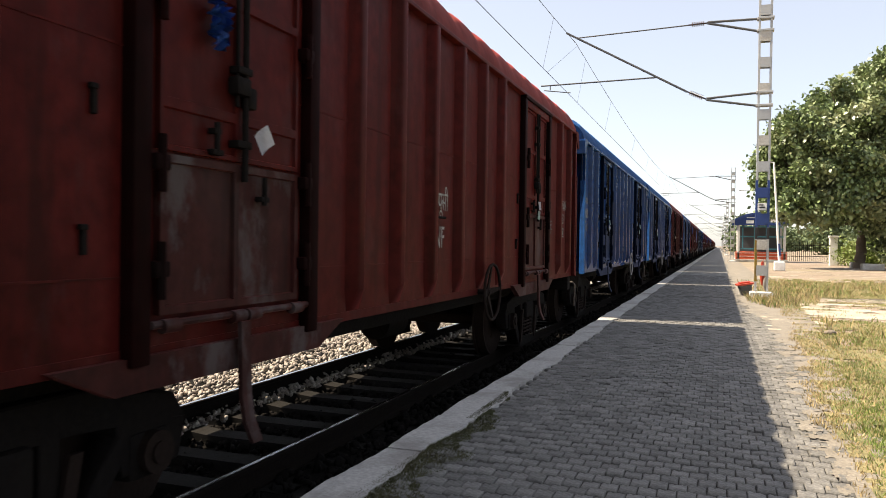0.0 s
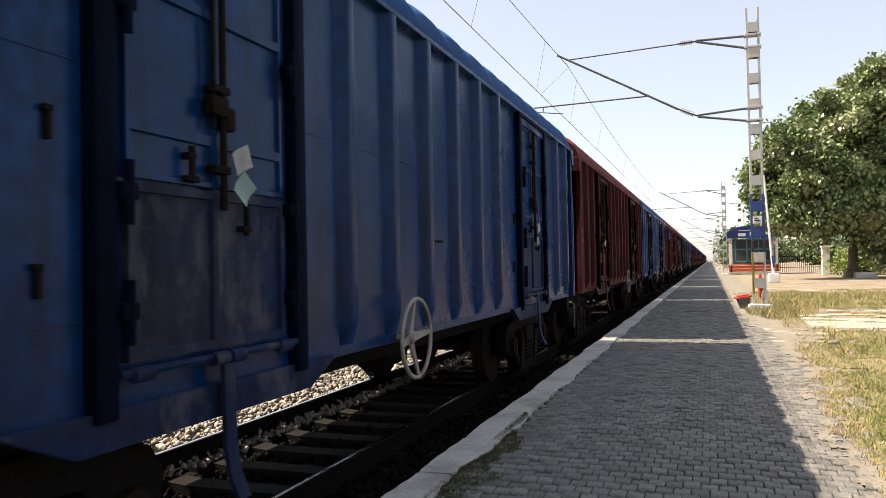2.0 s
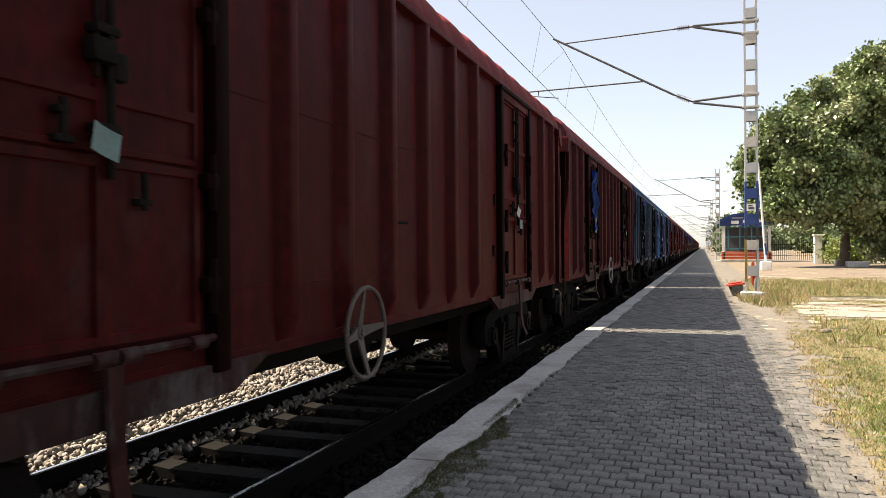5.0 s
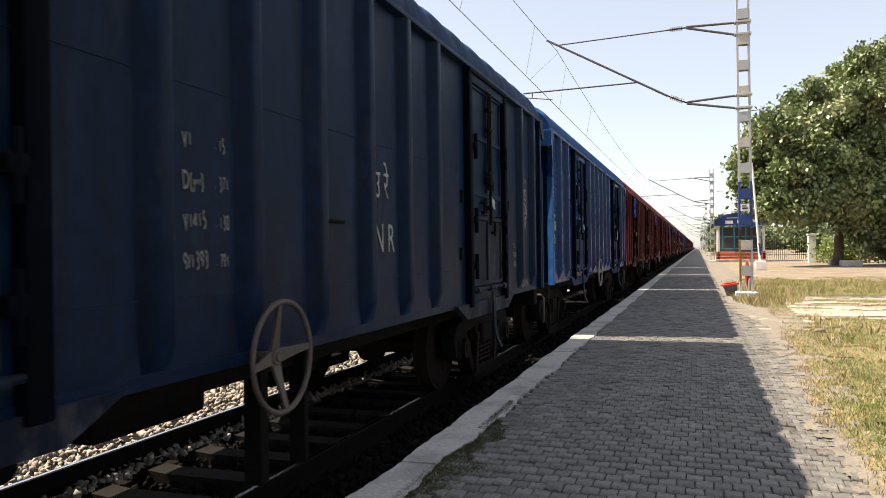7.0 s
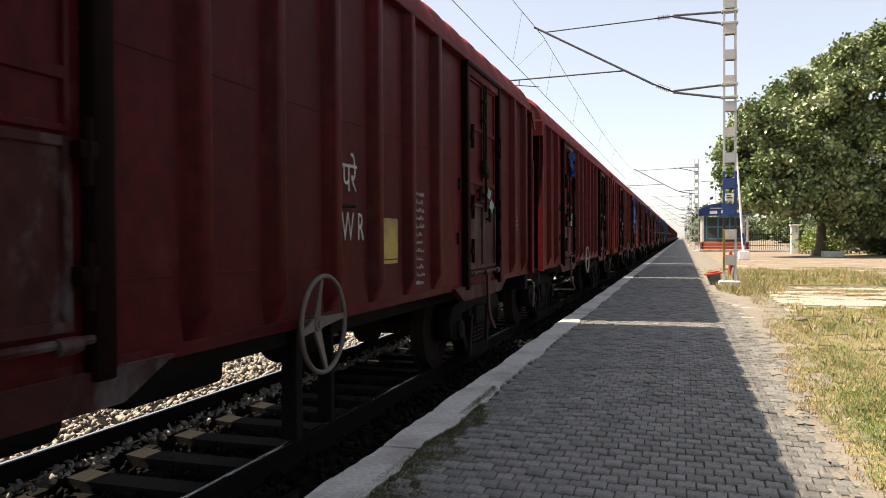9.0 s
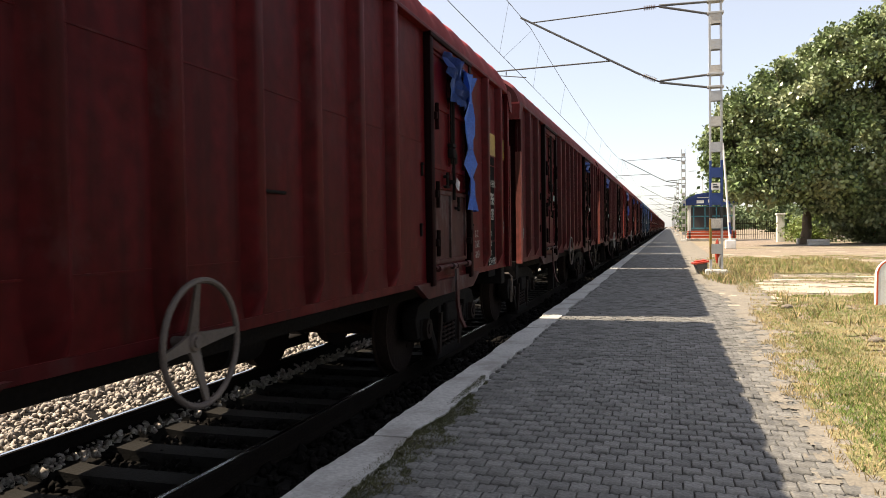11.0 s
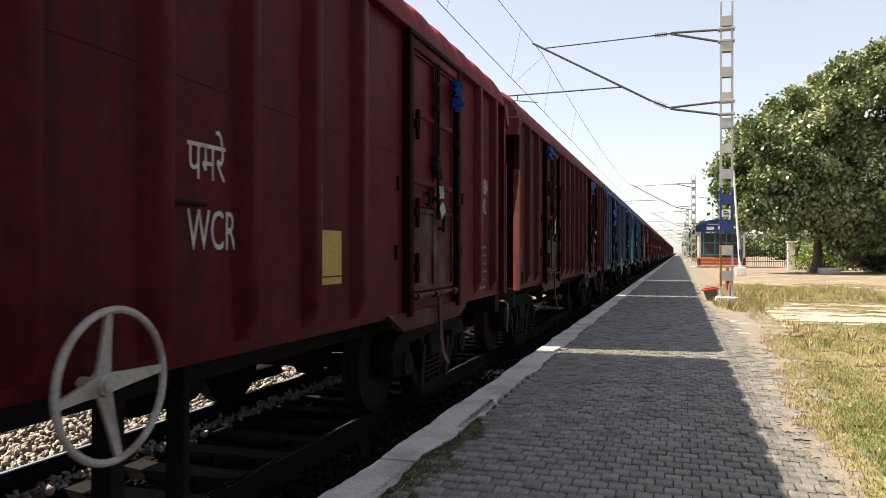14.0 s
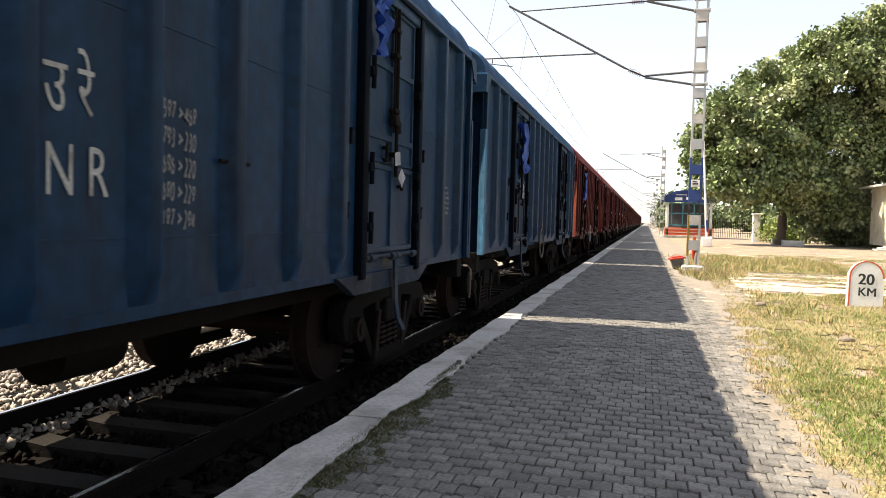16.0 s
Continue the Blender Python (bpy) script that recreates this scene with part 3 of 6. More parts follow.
def door_meshes():
    out = {}
    z0, zm, z1 = LOW + 0.20, LOW + 0.98, EAVE - 0.16
    X = PANEL
    bm = bmesh.new()
    out["door_post"] = finish(box(bmesh.new(), X - 0.02, X + 0.075, -0.06, 0.06, LOW - 0.02, EAVE - 0.02, 0.012), "door_post", PAINT["brown"], True)
    out["threshold"] = finish(prism(bmesh.new(), [(-1.25, LOW + 0.02), (1.25, LOW + 0.02), (0.9, LOW - 0.14), (-0.9, LOW - 0.14)], "x", X - 0.02, X + 0.045), "threshold", PAINT["brown"])
    out["drip_rail"] = finish(box(bmesh.new(), X + 0.055, X + 0.085, -DOOR_W - 0.12, DOOR_W + 0.12, z1 + 0.09, z1 + 0.14, 0.01), "drip_rail", PAINT["brown"])
    box(bm, X - 0.02, X + 0.06, -DOOR_W, DOOR_W, z1, EAVE - 0.03, 0.01)
    out["door_frame"] = finish(bm, "door_frame", PAINT["brown"], True)
    out["leaf"] = finish(pressed(X - 0.02, X + 0.034, -0.31, 0.31, (zm + 0.01, zm + 0.24, z1 - 0.56, z1 - 0.005), 0.035, 0.020), "leaf", PAINT["brown"])
    out["flap"] = finish(pressed(X - 0.02, X + 0.042, -0.31, 0.31, (z0, zm - 0.01), 0.055, 0.022), "flap", PAINT["brown"])
    bm = bmesh.new()
    rod(bm, (X + 0.065, 0.02, zm - 0.1), (X + 0.065, 0.02, z1), 0.018)
    rod(bm, (X + 0.06, -0.05, zm + 0.3), (X + 0.06, -0.05, z1), 0.012)
    for z in (zm + 0.1, zm + 0.5, zm + 1.0, z1 - 0.2):
        box(bm, X + 0.02, X + 0.085, -0.07, 0.06, z - 0.02, z + 0.02, 0.006)
    out["lock_bar"] = finish(bm, "lock_bar", IRON, True)
    bm = bmesh.new()
    box(bm, X + 0.03, X + 0.10, -0.10, 0.03, zm + 0.36, zm + 0.46, 0.015)
    box(bm, X + 0.03, X + 0.09, 0.02, 0.10, zm + 0.30, zm + 0.42, 0.015)
    out["latch"] = finish(bm, "latch", IRON, True)
    bm = rod(bmesh.new(), (X + 0.06, -0.22, zm + 0.03), (X + 0.06, -0.22, zm + 0.19), 0.016)
    box(bm, X + 0.02, X + 0.07, -0.26, -0.17, zm + 0.02, zm + 0.05, 0.006)
    box(bm, X + 0.02, X + 0.07, -0.25, -0.19, zm + 0.13, zm + 0.16, 0.006)
    out["hasp"] = finish(bm, "hasp", IRON, True)
    bm = rod(bmesh.new(), (X + 0.06, 0.22, zm - 0.22), (X + 0.06, 0.22, zm - 0.06), 0.016)
    box(bm, X + 0.02, X + 0.07, 0.18, 0.26, zm - 0.20, zm - 0.17, 0.006)
    out["bolt"] = finish(bm, "bolt", IRON, True)
    bm = bmesh.new()
    rod(bm, (X + 0.06, -0.70, LOW + 0.16), (X + 0.06, 0.70, LOW + 0.16), 0.02)
    for y in (-0.58, -0.04, 0.1, 0.56):
        rod(bm, (X + 0.068, y - 0.055, LOW + 0.15), (X + 0.068, y + 0.055, LOW + 0.15), 0.035, 10)
    out["hinge_bar"] = finish(bm, "hinge_bar", PAINT["brown"], True)
    bm = bmesh.new()
    pts = [(X + 0.075, LOW + 0.12), (X + 0.085, LOW - 0.28), (X + 0.11, LOW - 0.42), (X + 0.16, LOW - 0.53)]
    for (xa, za), (xb, zb) in zip(pts, pts[1:]):
        prism(bm, [(xa, za), (xa + 0.025, za), (xb + 0.025, zb), (xb, zb)], "y", -0.045, 0.045)
    out["prop"] = finish(bm, "prop", PAINT["brown"])
    bm = bmesh.new()
    box(bm, X + 0.02, X + 0.10, -0.05, 0.05, 1.95, 2.03, 0.015)
    rod(bm, (X + 0.085, 0.0, 1.85), (X + 0.085, 0.0, 2.12), 0.022)
    out["hinge"] = finish(bm, "hinge", PAINT["brown"], True)
    return out


def roof_mesh():
    """An arched steel roof pressed into a bulge over every bay."""
    marks = [-0.06, 0.87, 1.68, 2.45, 3.25, 4.02, 4.72, 5.48, 6.26, 7.04, 7.82, 8.60, 9.30, 9.95, 10.7, 11.45, 12.15, 12.95, BODY + 0.06]
    ys, bulge = [], []
    for a, b in zip(marks, marks[1:]):
        k = 8
        for i in range(k):
            f = i / k
            ys.append(a + (b - a) * f)
            bulge.append(math.sin(math.pi * f) ** 0.55)
    ys.append(marks[-1])
    bulge.append(0)
    bm = bmesh.new()
    rings = []
    n = 28
    for y, g in zip(ys, bulge):
        ring = []
        for i in range(n + 1):
            a = math.pi * i / n
            c, s = math.cos(a), math.sin(a)
            x = math.copysign(abs(c) ** 0.45, c) * (HALF - 0.03)
            z = EAVE + s * (0.47 + 0.12 * g)
            ring.append(bm.verts.new((x, y, z)))
        rings.append(ring)
    for r, q in zip(rings, rings[1:]):
        for i in range(n):
            bm.faces.new((r[i], r[i + 1], q[i + 1], q[i]))
    for ring in (rings[0], rings[-1]):
        bm.faces.new(ring)
    return finish(bm, "roof", PAINT["brown"], True)


def bogie_meshes():
    out = {}
    bm = bmesh.new()
    # cast side frame with two windows and a spring opening
    side = bmesh.new()
    for sx in (1,):
        x0, x1 = 1.03, 1.20
        prism(side, [(-1.30, 0.62), (-1.20, 0.78), (-0.55, 0.90), (0.55, 0.90), (1.20, 0.78), (1.30, 0.62), (0.5, 0.70), (-0.5, 0.70)], "x", x0, x1)
        for s in (-1, 1):
            prism(side, [(s * 1.30, 0.64), (s * 1.24, 0.40), (s * 0.80, 0.40), (s * 0.76, 0.70)], "x", x0, x1)
            prism(side, [(s * 0.98, 0.70), (s * 0.80, 0.66), (s * 0.36, 0.10), (s * 0.50, 0.06)], "x", x0, x1)
            prism(side, [(s * 0.42, 0.72), (s * 0.30, 0.72), (s * 0.30, 0.12), (s * 0.42, 0.12)], "x", x0, x1)
        prism(side, [(-0.55, 0.06), (0.55, 0.06), (0.48, 0.20), (-0.48, 0.20)], "x", x0 - 0.02, x1 + 0.02)
        bmesh.ops.bevel(side, geom=side.edges[:], offset=0.012, segments=1, affect="EDGES")
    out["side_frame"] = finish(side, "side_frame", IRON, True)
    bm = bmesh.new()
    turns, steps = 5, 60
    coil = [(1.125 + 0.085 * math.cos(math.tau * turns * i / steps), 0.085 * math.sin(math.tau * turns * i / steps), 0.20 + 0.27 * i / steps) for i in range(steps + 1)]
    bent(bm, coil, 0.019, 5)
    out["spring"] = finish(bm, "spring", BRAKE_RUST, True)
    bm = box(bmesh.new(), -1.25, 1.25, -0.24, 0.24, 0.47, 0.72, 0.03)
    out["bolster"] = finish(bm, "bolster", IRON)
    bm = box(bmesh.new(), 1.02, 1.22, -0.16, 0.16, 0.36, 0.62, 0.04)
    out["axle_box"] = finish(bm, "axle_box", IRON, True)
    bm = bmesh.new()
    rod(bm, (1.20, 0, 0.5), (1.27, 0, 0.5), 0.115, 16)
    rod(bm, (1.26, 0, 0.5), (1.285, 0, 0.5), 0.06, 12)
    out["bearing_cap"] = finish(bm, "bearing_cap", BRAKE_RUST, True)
    bm = bmesh.new()
    prism(bm, [(0.52, 0.62), (0.44, 0.62), (0.34, 0.14), (0.42, 0.12)], "x", 1.205, 1.235)
    out["brake_strap"] = finish(bm, "brake_strap", BRAKE_RUST)
    bm = bmesh.new()
    rod(bm, (-1.25, 0, 0), (1.25, 0, 0), 0.08, 12)
    for s in (-1, 1):
        rod(bm, (s * 0.80, 0, 0), (s * 0.93, 0, 0), 0.50, 40)
        rod(bm, (s * 0.77, 0, 0), (s * 0.80, 0, 0), 0.53, 40)
        rod(bm, (s * 0.93, 0, 0), (s * 0.945, 0, 0), 0.47, 40, 0.44)
    for s in (-1, 1):
        for i in range(3):
            a = i * 2.094
            rod(bm, (s * 0.945, 0.26 * math.cos(a), 0.26 * math.sin(a)), (s * 0.955, 0.26 * math.cos(a), 0.26 * math.sin(a)), 0.035, 8)
    out["wheelset"] = finish(bm, "wheelset", BRAKE_RUST, True)
    return out


def bogie(wagon, y, meshes):
    b = part("bogie", meshes["bolster"], None, wagon, "cast three-piece bogie with brake dust, blackened for the shade under the wagon", at=Matrix.Translation((0, y, 0)))
    for turn in (0, 180):
        r = pose(0, 0, 0, 0, 0, turn)
        part("side_frame", meshes["side_frame"], None, b, at=r)
        for y in (-0.19, 0.0, 0.19) if turn == 0 else ():
            part("spring", meshes["spring"], None, b, at=Matrix.Translation((0, y, 0)))
        if turn == 0:
            part("brake_strap", meshes["brake_strap"], None, b)
            part("brake_strap", meshes["brake_strap"], None, b, at=Matrix.Translation((0, -0.86, 0)))
        for y in (-1, 1):
            for name in ("axle_box", "bearing_cap"):
                part(name, meshes[name], None, b, at=r @ Matrix.Translation((0, y, 0)))
    for s in (-1, 1):
        w = part("wheelset", meshes["wheelset"], None, b, "brake-dusted steel wheels on an axle")
        w.matrix_parent_inverse = Matrix.Translation((0, s * 1.0, 0.5))


def hand_wheel_mesh():
    """A thin rim on four spokes that narrow outwards from a dished hub."""
    bm = bmesh.new()
    R, n = 0.305, 40
    bent(bm, [(0, R * math.cos(math.tau * i / n), R * math.sin(math.tau * i / n)) for i in range(n + 1)], 0.0165, 8)
    for i in range(4):
        a = math.tau * i / 4 + 0.10
        c, s = math.cos(a), math.sin(a)
        ring = []
        for r, w, x in ((0.03, 0.042, -0.055), (0.13, 0.030, -0.035), (R, 0.016, 0.0)):
            ring.append([bm.verts.new((x + dx, r * c - dw * w * s, r * s + dw * w * c)) for dx, dw in ((-0.008, -1), (0.008, -1), (0.008, 1), (-0.008, 1))])
        for p, q in zip(ring, ring[1:]):
            for k in range(4):
                bm.faces.new((p[k], p[(k + 1) % 4], q[(k + 1) % 4], q[k]))
        bm.faces.new(ring[0])
        bm.faces.new(ring[-1][::-1])
    rod(bm, (-0.35, 0, 0), (-0.02, 0, 0), 0.028, 10)
    rod(bm, (-0.07, 0, 0), (-0.03, 0, 0), 0.062, 14, 0.045)
    return finish(bm, "hand_wheel", PALE_PIPE, True)


def wagon_template():
    """One covered bogie wagon; its space has y along the body from the leading end, z above the rails."""
    w = thing("covered_wagon", "red-brown steel covered freight wagon with ribbed sides", "freight wagon", "wagons of the goods train")
    P = PAINT["brown"]
    rib, dm, bg = rib_mesh(), door_meshes(), bogie_meshes()
    bm = box(bmesh.new(), PANEL - 0.03, PANEL, 0.02, BODY - 0.02, LOW, EAVE)
    wall = finish(bm, "side_wall", P)
    seam = finish(box(bmesh.new(), PANEL - 0.01, PANEL + 0.005, 0.1, BODY - 0.1, LOW + 0.38, LOW + 0.390), "weld_seam", P)
    bm = box(bmesh.new(), PANEL - 0.01, HALF + 0.006, -0.04, BODY + 0.04, EAVE - 0.03, EAVE + 0.012, 0.008)
    eave = finish(bm, "eave_rail", P)
    bm = box(bmesh.new(), PANEL - 0.02, PANEL + 0.005, 0.02, BODY - 0.02, LOW - 0.01, LOW + 0.055, 0.002)
    sill = finish(bm, "side_sill", P)
    bm = box(bmesh.new(), 0.95, 1.10, 0.1, BODY - 0.1, LOW - 0.22, LOW + 0.02)
    box(bm, 0.95, 1.45, 0.1, BODY - 0.1, LOW + 0.0, LOW + 0.03)
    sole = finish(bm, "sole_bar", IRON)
    bm = box(bmesh.new(), -0.004, 0.022, -0.013, 0.013, -0.06, 0.06, 0.004)
    box(bm, 0.004, 0.03, -0.03, 0.012, 0.045, 0.07, 0.004)
    bracket = finish(bm, "lashing_bracket", IRON)
    for side in (1, -1):
        for name, me in (("side_wall", wall), ("eave_rail", eave), ("side_sill", sill), ("sole_bar", sole)):
            part(name, me, None, w, at=turned(Matrix(), side))
        for z in (0, 1.04):
            part("weld_seam", seam, None, w, at=turned(Matrix.Translation((0, 0, z)), side))
        for y in RIBS:
            part("rib", rib, None, w, at=turned(Matrix.Translation((0, y, 0)), side))
        for y in DOORS:
            door(w, y, side, dm)
        for y in (2.2, 9.42, 11.45):
            for z in (2.22, 1.62):
                part("lashing_bracket", bracket, None, w, at=turned(Matrix.Translation((PANEL, y + 0.05 * (z > 2), z)), side))
    part("roof", roof_mesh(), None, w, "arched steel roof pressed in bulges")
    # ends
    bm = box(bmesh.new(), -PANEL, PANEL, 0.14, 0.18, LOW, EAVE + 0.02)
    end = finish(bm, "end_wall", P)
    end_post = finish(box(bmesh.new(), -0.06, 0.06, 0.06, 0.14, LOW, EAVE, 0.015), "end_post", P)
    bm = bmesh.new()
    prism(bm, [(-PANEL, EAVE), (PANEL, EAVE), (1.2, EAVE + 0.3), (0.6, CROWN - 0.1), (-0.6, CROWN - 0.1), (-1.2, EAVE + 0.3)], "y", 0.05, 0.08)
    gable = finish(bm, "gable", P)
    bm = prism(bmesh.new(), [(-0.17, EAVE - 0.27), (-0.13, EAVE - 0.02), (-0.06, EAVE + 0.02), (0.14, EAVE + 0.02), (0.14, EAVE - 0.06), (-0.04, EAVE - 0.26)], "x", -HALF - 0.01, HALF + 0.01)
    visor = finish(bm, "end_visor", P)
    bm = prism(bmesh.new(), [(HALF + 0.004, -0.10), (HALF + 0.004, 0.03), (HALF - 0.09, 0.03), (HALF - 0.09, -0.045)], "z", LOW - 0.01, 2.64 - RAIL_Z)
    post = finish(bm, "corner_post", P)
    bm = box(bmesh.new(), HALF - 0.06, HALF - 0.004, 0.0, 0.10, LOW, EAVE, 0.006)
    flange = finish(bm, "corner_flange", P)
    bm = box(bmesh.new(), -1.5, 1.5, -0.02, 0.2, LOW - 0.26, LOW + 0.02, 0.015)
    head = finish(bm, "headstock", IRON)
    bm = box(bmesh.new(), -0.16, 0.16, -0.48, 0.0, LOW - 0.24, LOW - 0.02, 0.03)
    box(bm, -0.22, 0.20, -0.50, -0.28, LOW - 0.28, LOW + 0.0, 0.04)
    couple = finish(bm, "coupler", IRON)
    bm = bent(bmesh.new(), [(0.2, -0.22, LOW - 0.14), (1.42, -0.22, LOW - 0.16), (1.47, -0.22, LOW - 0.22), (1.45, -0.20, LOW - 0.62)], 0.016)
    handle = finish(bm, "uncoupling_handle", RUSTY_WHEEL, True)
    bm = box(bmesh.new(), 1.05, 1.25, -0.30, -0.02, LOW - 0.05, LOW - 0.02, 0.005)
    rod(bm, (1.08, -0.26, LOW - 0.03), (1.12, -0.06, LOW + 0.32), 0.009)
    rod(bm, (1.22, -0.26, LOW - 0.03), (1.22, -0.06, LOW + 0.32), 0.009)
    box(bm, 1.12, 1.18, -0.26, -0.18, LOW - 0.26, LOW - 0.04, 0.006)
    step = finish(bm, "foot_step", P)
    bm = bent(bmesh.new(), [(0.35, -0.1, LOW - 0.2), (0.38, -0.25, LOW - 0.28), (0.36, -0.42, LOW - 0.55), (0.3, -0.47, LOW - 0.6)], 0.03)
    hose = finish(bm, "brake_hose", BLACK, True)
    for turn in (1, -1):
        for x in (-0.95, -0.32, 0.32, 0.95):
            part("end_post", end_post, None, w, at=turned(Matrix.Translation((x, 0, 0)), turn))
        for name, me in (("end_wall", end), ("gable", gable), ("end_visor", visor), ("headstock", head), ("coupler", couple), ("uncoupling_handle", handle), ("foot_step", step), ("brake_hose", hose)):
            part(name, me, None, w, at=turned(Matrix(), turn))
        for sx in (1, -1):
            m = Matrix() if sx > 0 else Matrix.Translation((-2 * HALF + 0.086, 0, 0))
            part("corner_post", post, None, w, at=turned(m, turn))
            m = Matrix() if sx > 0 else Matrix.Translation((-2 * HALF + 0.064, 0, 0))
            part("corner_flange", flange, None, w, at=turned(m, turn))
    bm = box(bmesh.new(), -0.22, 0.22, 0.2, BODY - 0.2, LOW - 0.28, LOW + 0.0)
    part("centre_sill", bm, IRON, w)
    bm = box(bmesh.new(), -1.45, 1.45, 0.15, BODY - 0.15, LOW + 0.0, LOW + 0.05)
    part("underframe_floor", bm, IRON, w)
    bm = rod(bmesh.new(), (-0.75, 5.6, LOW - 0.36), (-0.75, 6.5, LOW - 0.36), 0.22, 20)
    part("air_reservoir", bm, IRON, w, smooth=True)
    bm = rod(bmesh.new(), (0.45, 7.4, LOW - 0.34), (0.45, 7.95, LOW - 0.34), 0.19, 20)
    part("brake_cylinder", bm, IRON, w, smooth=True)
    bm = bent(bmesh.new(), [(0.2, 3.4, LOW - 0.42), (0.2, 7.4, LOW - 0.36)], 0.02)
    rod(bm, (0.25, 8.0, LOW - 0.36), (0.2, 10.2, LOW - 0.42), 0.02)
    part("brake_rod", bm, IRON, w)
    bm = bent(bmesh.new(), [(-0.95, 3.5, LOW - 0.30), (-0.95, 4.6, LOW - 0.46), (-0.95, 9.0, LOW - 0.46), (-0.95, 10.0, LOW - 0.30)], 0.025)
    part("truss_rod", bm, IRON, w)
    for y in (4.55, 6.75, 8.95):
        part("hanger", box(bmesh.new(), -1.02, -0.90, y - 0.12, y + 0.12, LOW - 0.50, LOW, 0.01), IRON, w)
    for y in (2.0, BODY - 2.0):
        bogie(w, y, bg)
    hw = part("hand_wheel", hand_wheel_mesh(), None, w, "dull hand brake wheel with four tapered spokes", at=Matrix.Translation((HALF + 0.10, 5.72, LOW + 0.02)))
    for y, half in ((6.36, 0.05), (6.92, 0.03)):
        bm = box(bmesh.new(), HALF - 0.55, HALF - 0.42, y - half, y + half, LOW - 0.92, LOW, 0.01)
        part("hand_brake_bracket", bm, IRON, w)
    bm = rod(bmesh.new(), (PANEL + 0.03, 6.3, LOW + 0.80), (PANEL + 0.03, 6.62, LOW + 0.80), 0.012)
    part("grab_rail", bm, IRON, w)
    return w


# colour of each wagon, and whether it is weathered
LIVERY = ["brown", "brown", "blue", "blue", "dark", "blue", "red", "dark", "navy", "blue", "red", "crimson", "crimson", "dark", "dark", "crimson", "dark",
          "slate", "slate", "red", "crimson", "red", "brown", "crimson", "dark", "brown", "red", "brown", "brown", "brown"]
WORDS = {"brown": "red-brown", "red": "orange-red", "dark": "faded maroon", "crimson": "crimson-red", "blue": "bright blue", "navy": "dark weathered blue", "slate": "chalky slate-blue"}
SUNLIT_CORNERS = (1, 2, 8, 12, 13, 14, 15, 17, 18)     # their leading corner posts get the lighter, sunlit copy of the paint
CLEAN_FLAPS = (3, 4, 5, 6, 12, 16)
WHEEL_PAINT = {0: BRAKE_RUST, 1: PALE_PIPE, 2: PALE_PIPE, 3: PALE_PIPE, 4: PALE_PIPE, 7: RUSTY_WHEEL, 8: PALE_PIPE, 9: RUSTY_WHEEL, 12: RUSTY_WHEEL, 13: PALE_PIPE, 14: PALE_PIPE, 15: RUSTY_WHEEL}
train = {}


def place_wagons():
    template = wagon_template()
    for n in WAGONS:
        w = template if n == WAGONS[0] else copy_thing(template, Matrix())
        train[n] = w
    minor = ("hinge.", "hinge", "latch", "hasp", "bolt", "hinge_bar", "lock_bar", "spring", "axle_box", "bearing_cap", "brake_strap", "foot_step", "brake_hose", "drip_rail", "weld_seam", "end_post", "grab_rail", "prop", "lashing_bracket")
    for n in WAGONS:
        if n > 21:                  # these never come near
            for o in train[n].children_recursive:
                if o.name.split(".")[0] in minor:
                    bpy.data.objects.remove(o)
    for n, w in train.items():
        paint = LIVERY[n + 1] if n + 1 < len(LIVERY) else ("brown", "dark", "red")[n % 3]
        w["label"] = f"{WORDS[paint]} steel covered freight wagon with ribbed sides"
        for o in w.children_recursive:
            if o.type == "MESH" and o.material_slots and o.data.materials[0] == PAINT["brown"]:
                o.material_slots[0].link = "OBJECT"
                kind = o.name.split(".")[0]
                coats = PAINT
                if kind == "roof":
                    coats = ROOF
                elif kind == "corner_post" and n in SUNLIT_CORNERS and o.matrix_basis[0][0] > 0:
                    coats = LIT_CORNER
                elif kind in ("threshold", "hinge_bar", "prop") or (kind == "flap" and n not in CLEAN_FLAPS):
                    coats = DOOR
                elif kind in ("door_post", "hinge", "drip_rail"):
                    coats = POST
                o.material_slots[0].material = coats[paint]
            elif o.name.startswith("hand_wheel"):
                o.material_slots[0].link = "OBJECT"
                o.material_slots[0].material = WHEEL_PAINT.get(n, (PALE_PIPE, RUSTY_WHEEL)[n % 2])


place_wagons()


# ---- what sets single wagons apart: brake wheels, writing, tags, tarpaulins ----
WHEEL_AT = {0: 7.8, 1: 7.5, 2: 5.6, 3: 7.5, 4: 5.4, 7: 5.55, 8: 5.5, 9: 5.82, 12: 5.6, 13: 5.56, 14: 5.8, 15: 7.8, 16: 5.36}


def set_wheels():
    for n, w in train.items():
        y = WHEEL_AT.get(n, 5.5)
        for o in list(w.children):
            if o.name.startswith("hand_wheel"):
                o.location.y = y
            elif n == 16 and o.name.startswith("grab_rail"):
                o.location.y += 1.2
            elif n == 16 and o.name.startswith("rib") and o.matrix_basis[0][0] > 0 and 4.5 < o.location.y < 9:
                o.location.y += 0.62
            elif o.name.startswith("hand_brake_bracket"):
                if n in (7, 9, 12, 13, 14):
                    o.location.y = y - 5.72
                else:
                    bpy.data.objects.remove(o)
    for n in (7, 9):
        part("brake_valve_box", box(bmesh.new(), 0.12, 0.62, 5.3, 6.35, LOW - 0.50, LOW - 0.02, 0.05), IRON, train[n])
        part("auxiliary_reservoir", rod(bmesh.new(), (0.36, 3.7, LOW - 0.46), (0.36, 4.9, LOW - 0.46), 0.15, 16), IRON, train[n], smooth=True)


set_wheels()


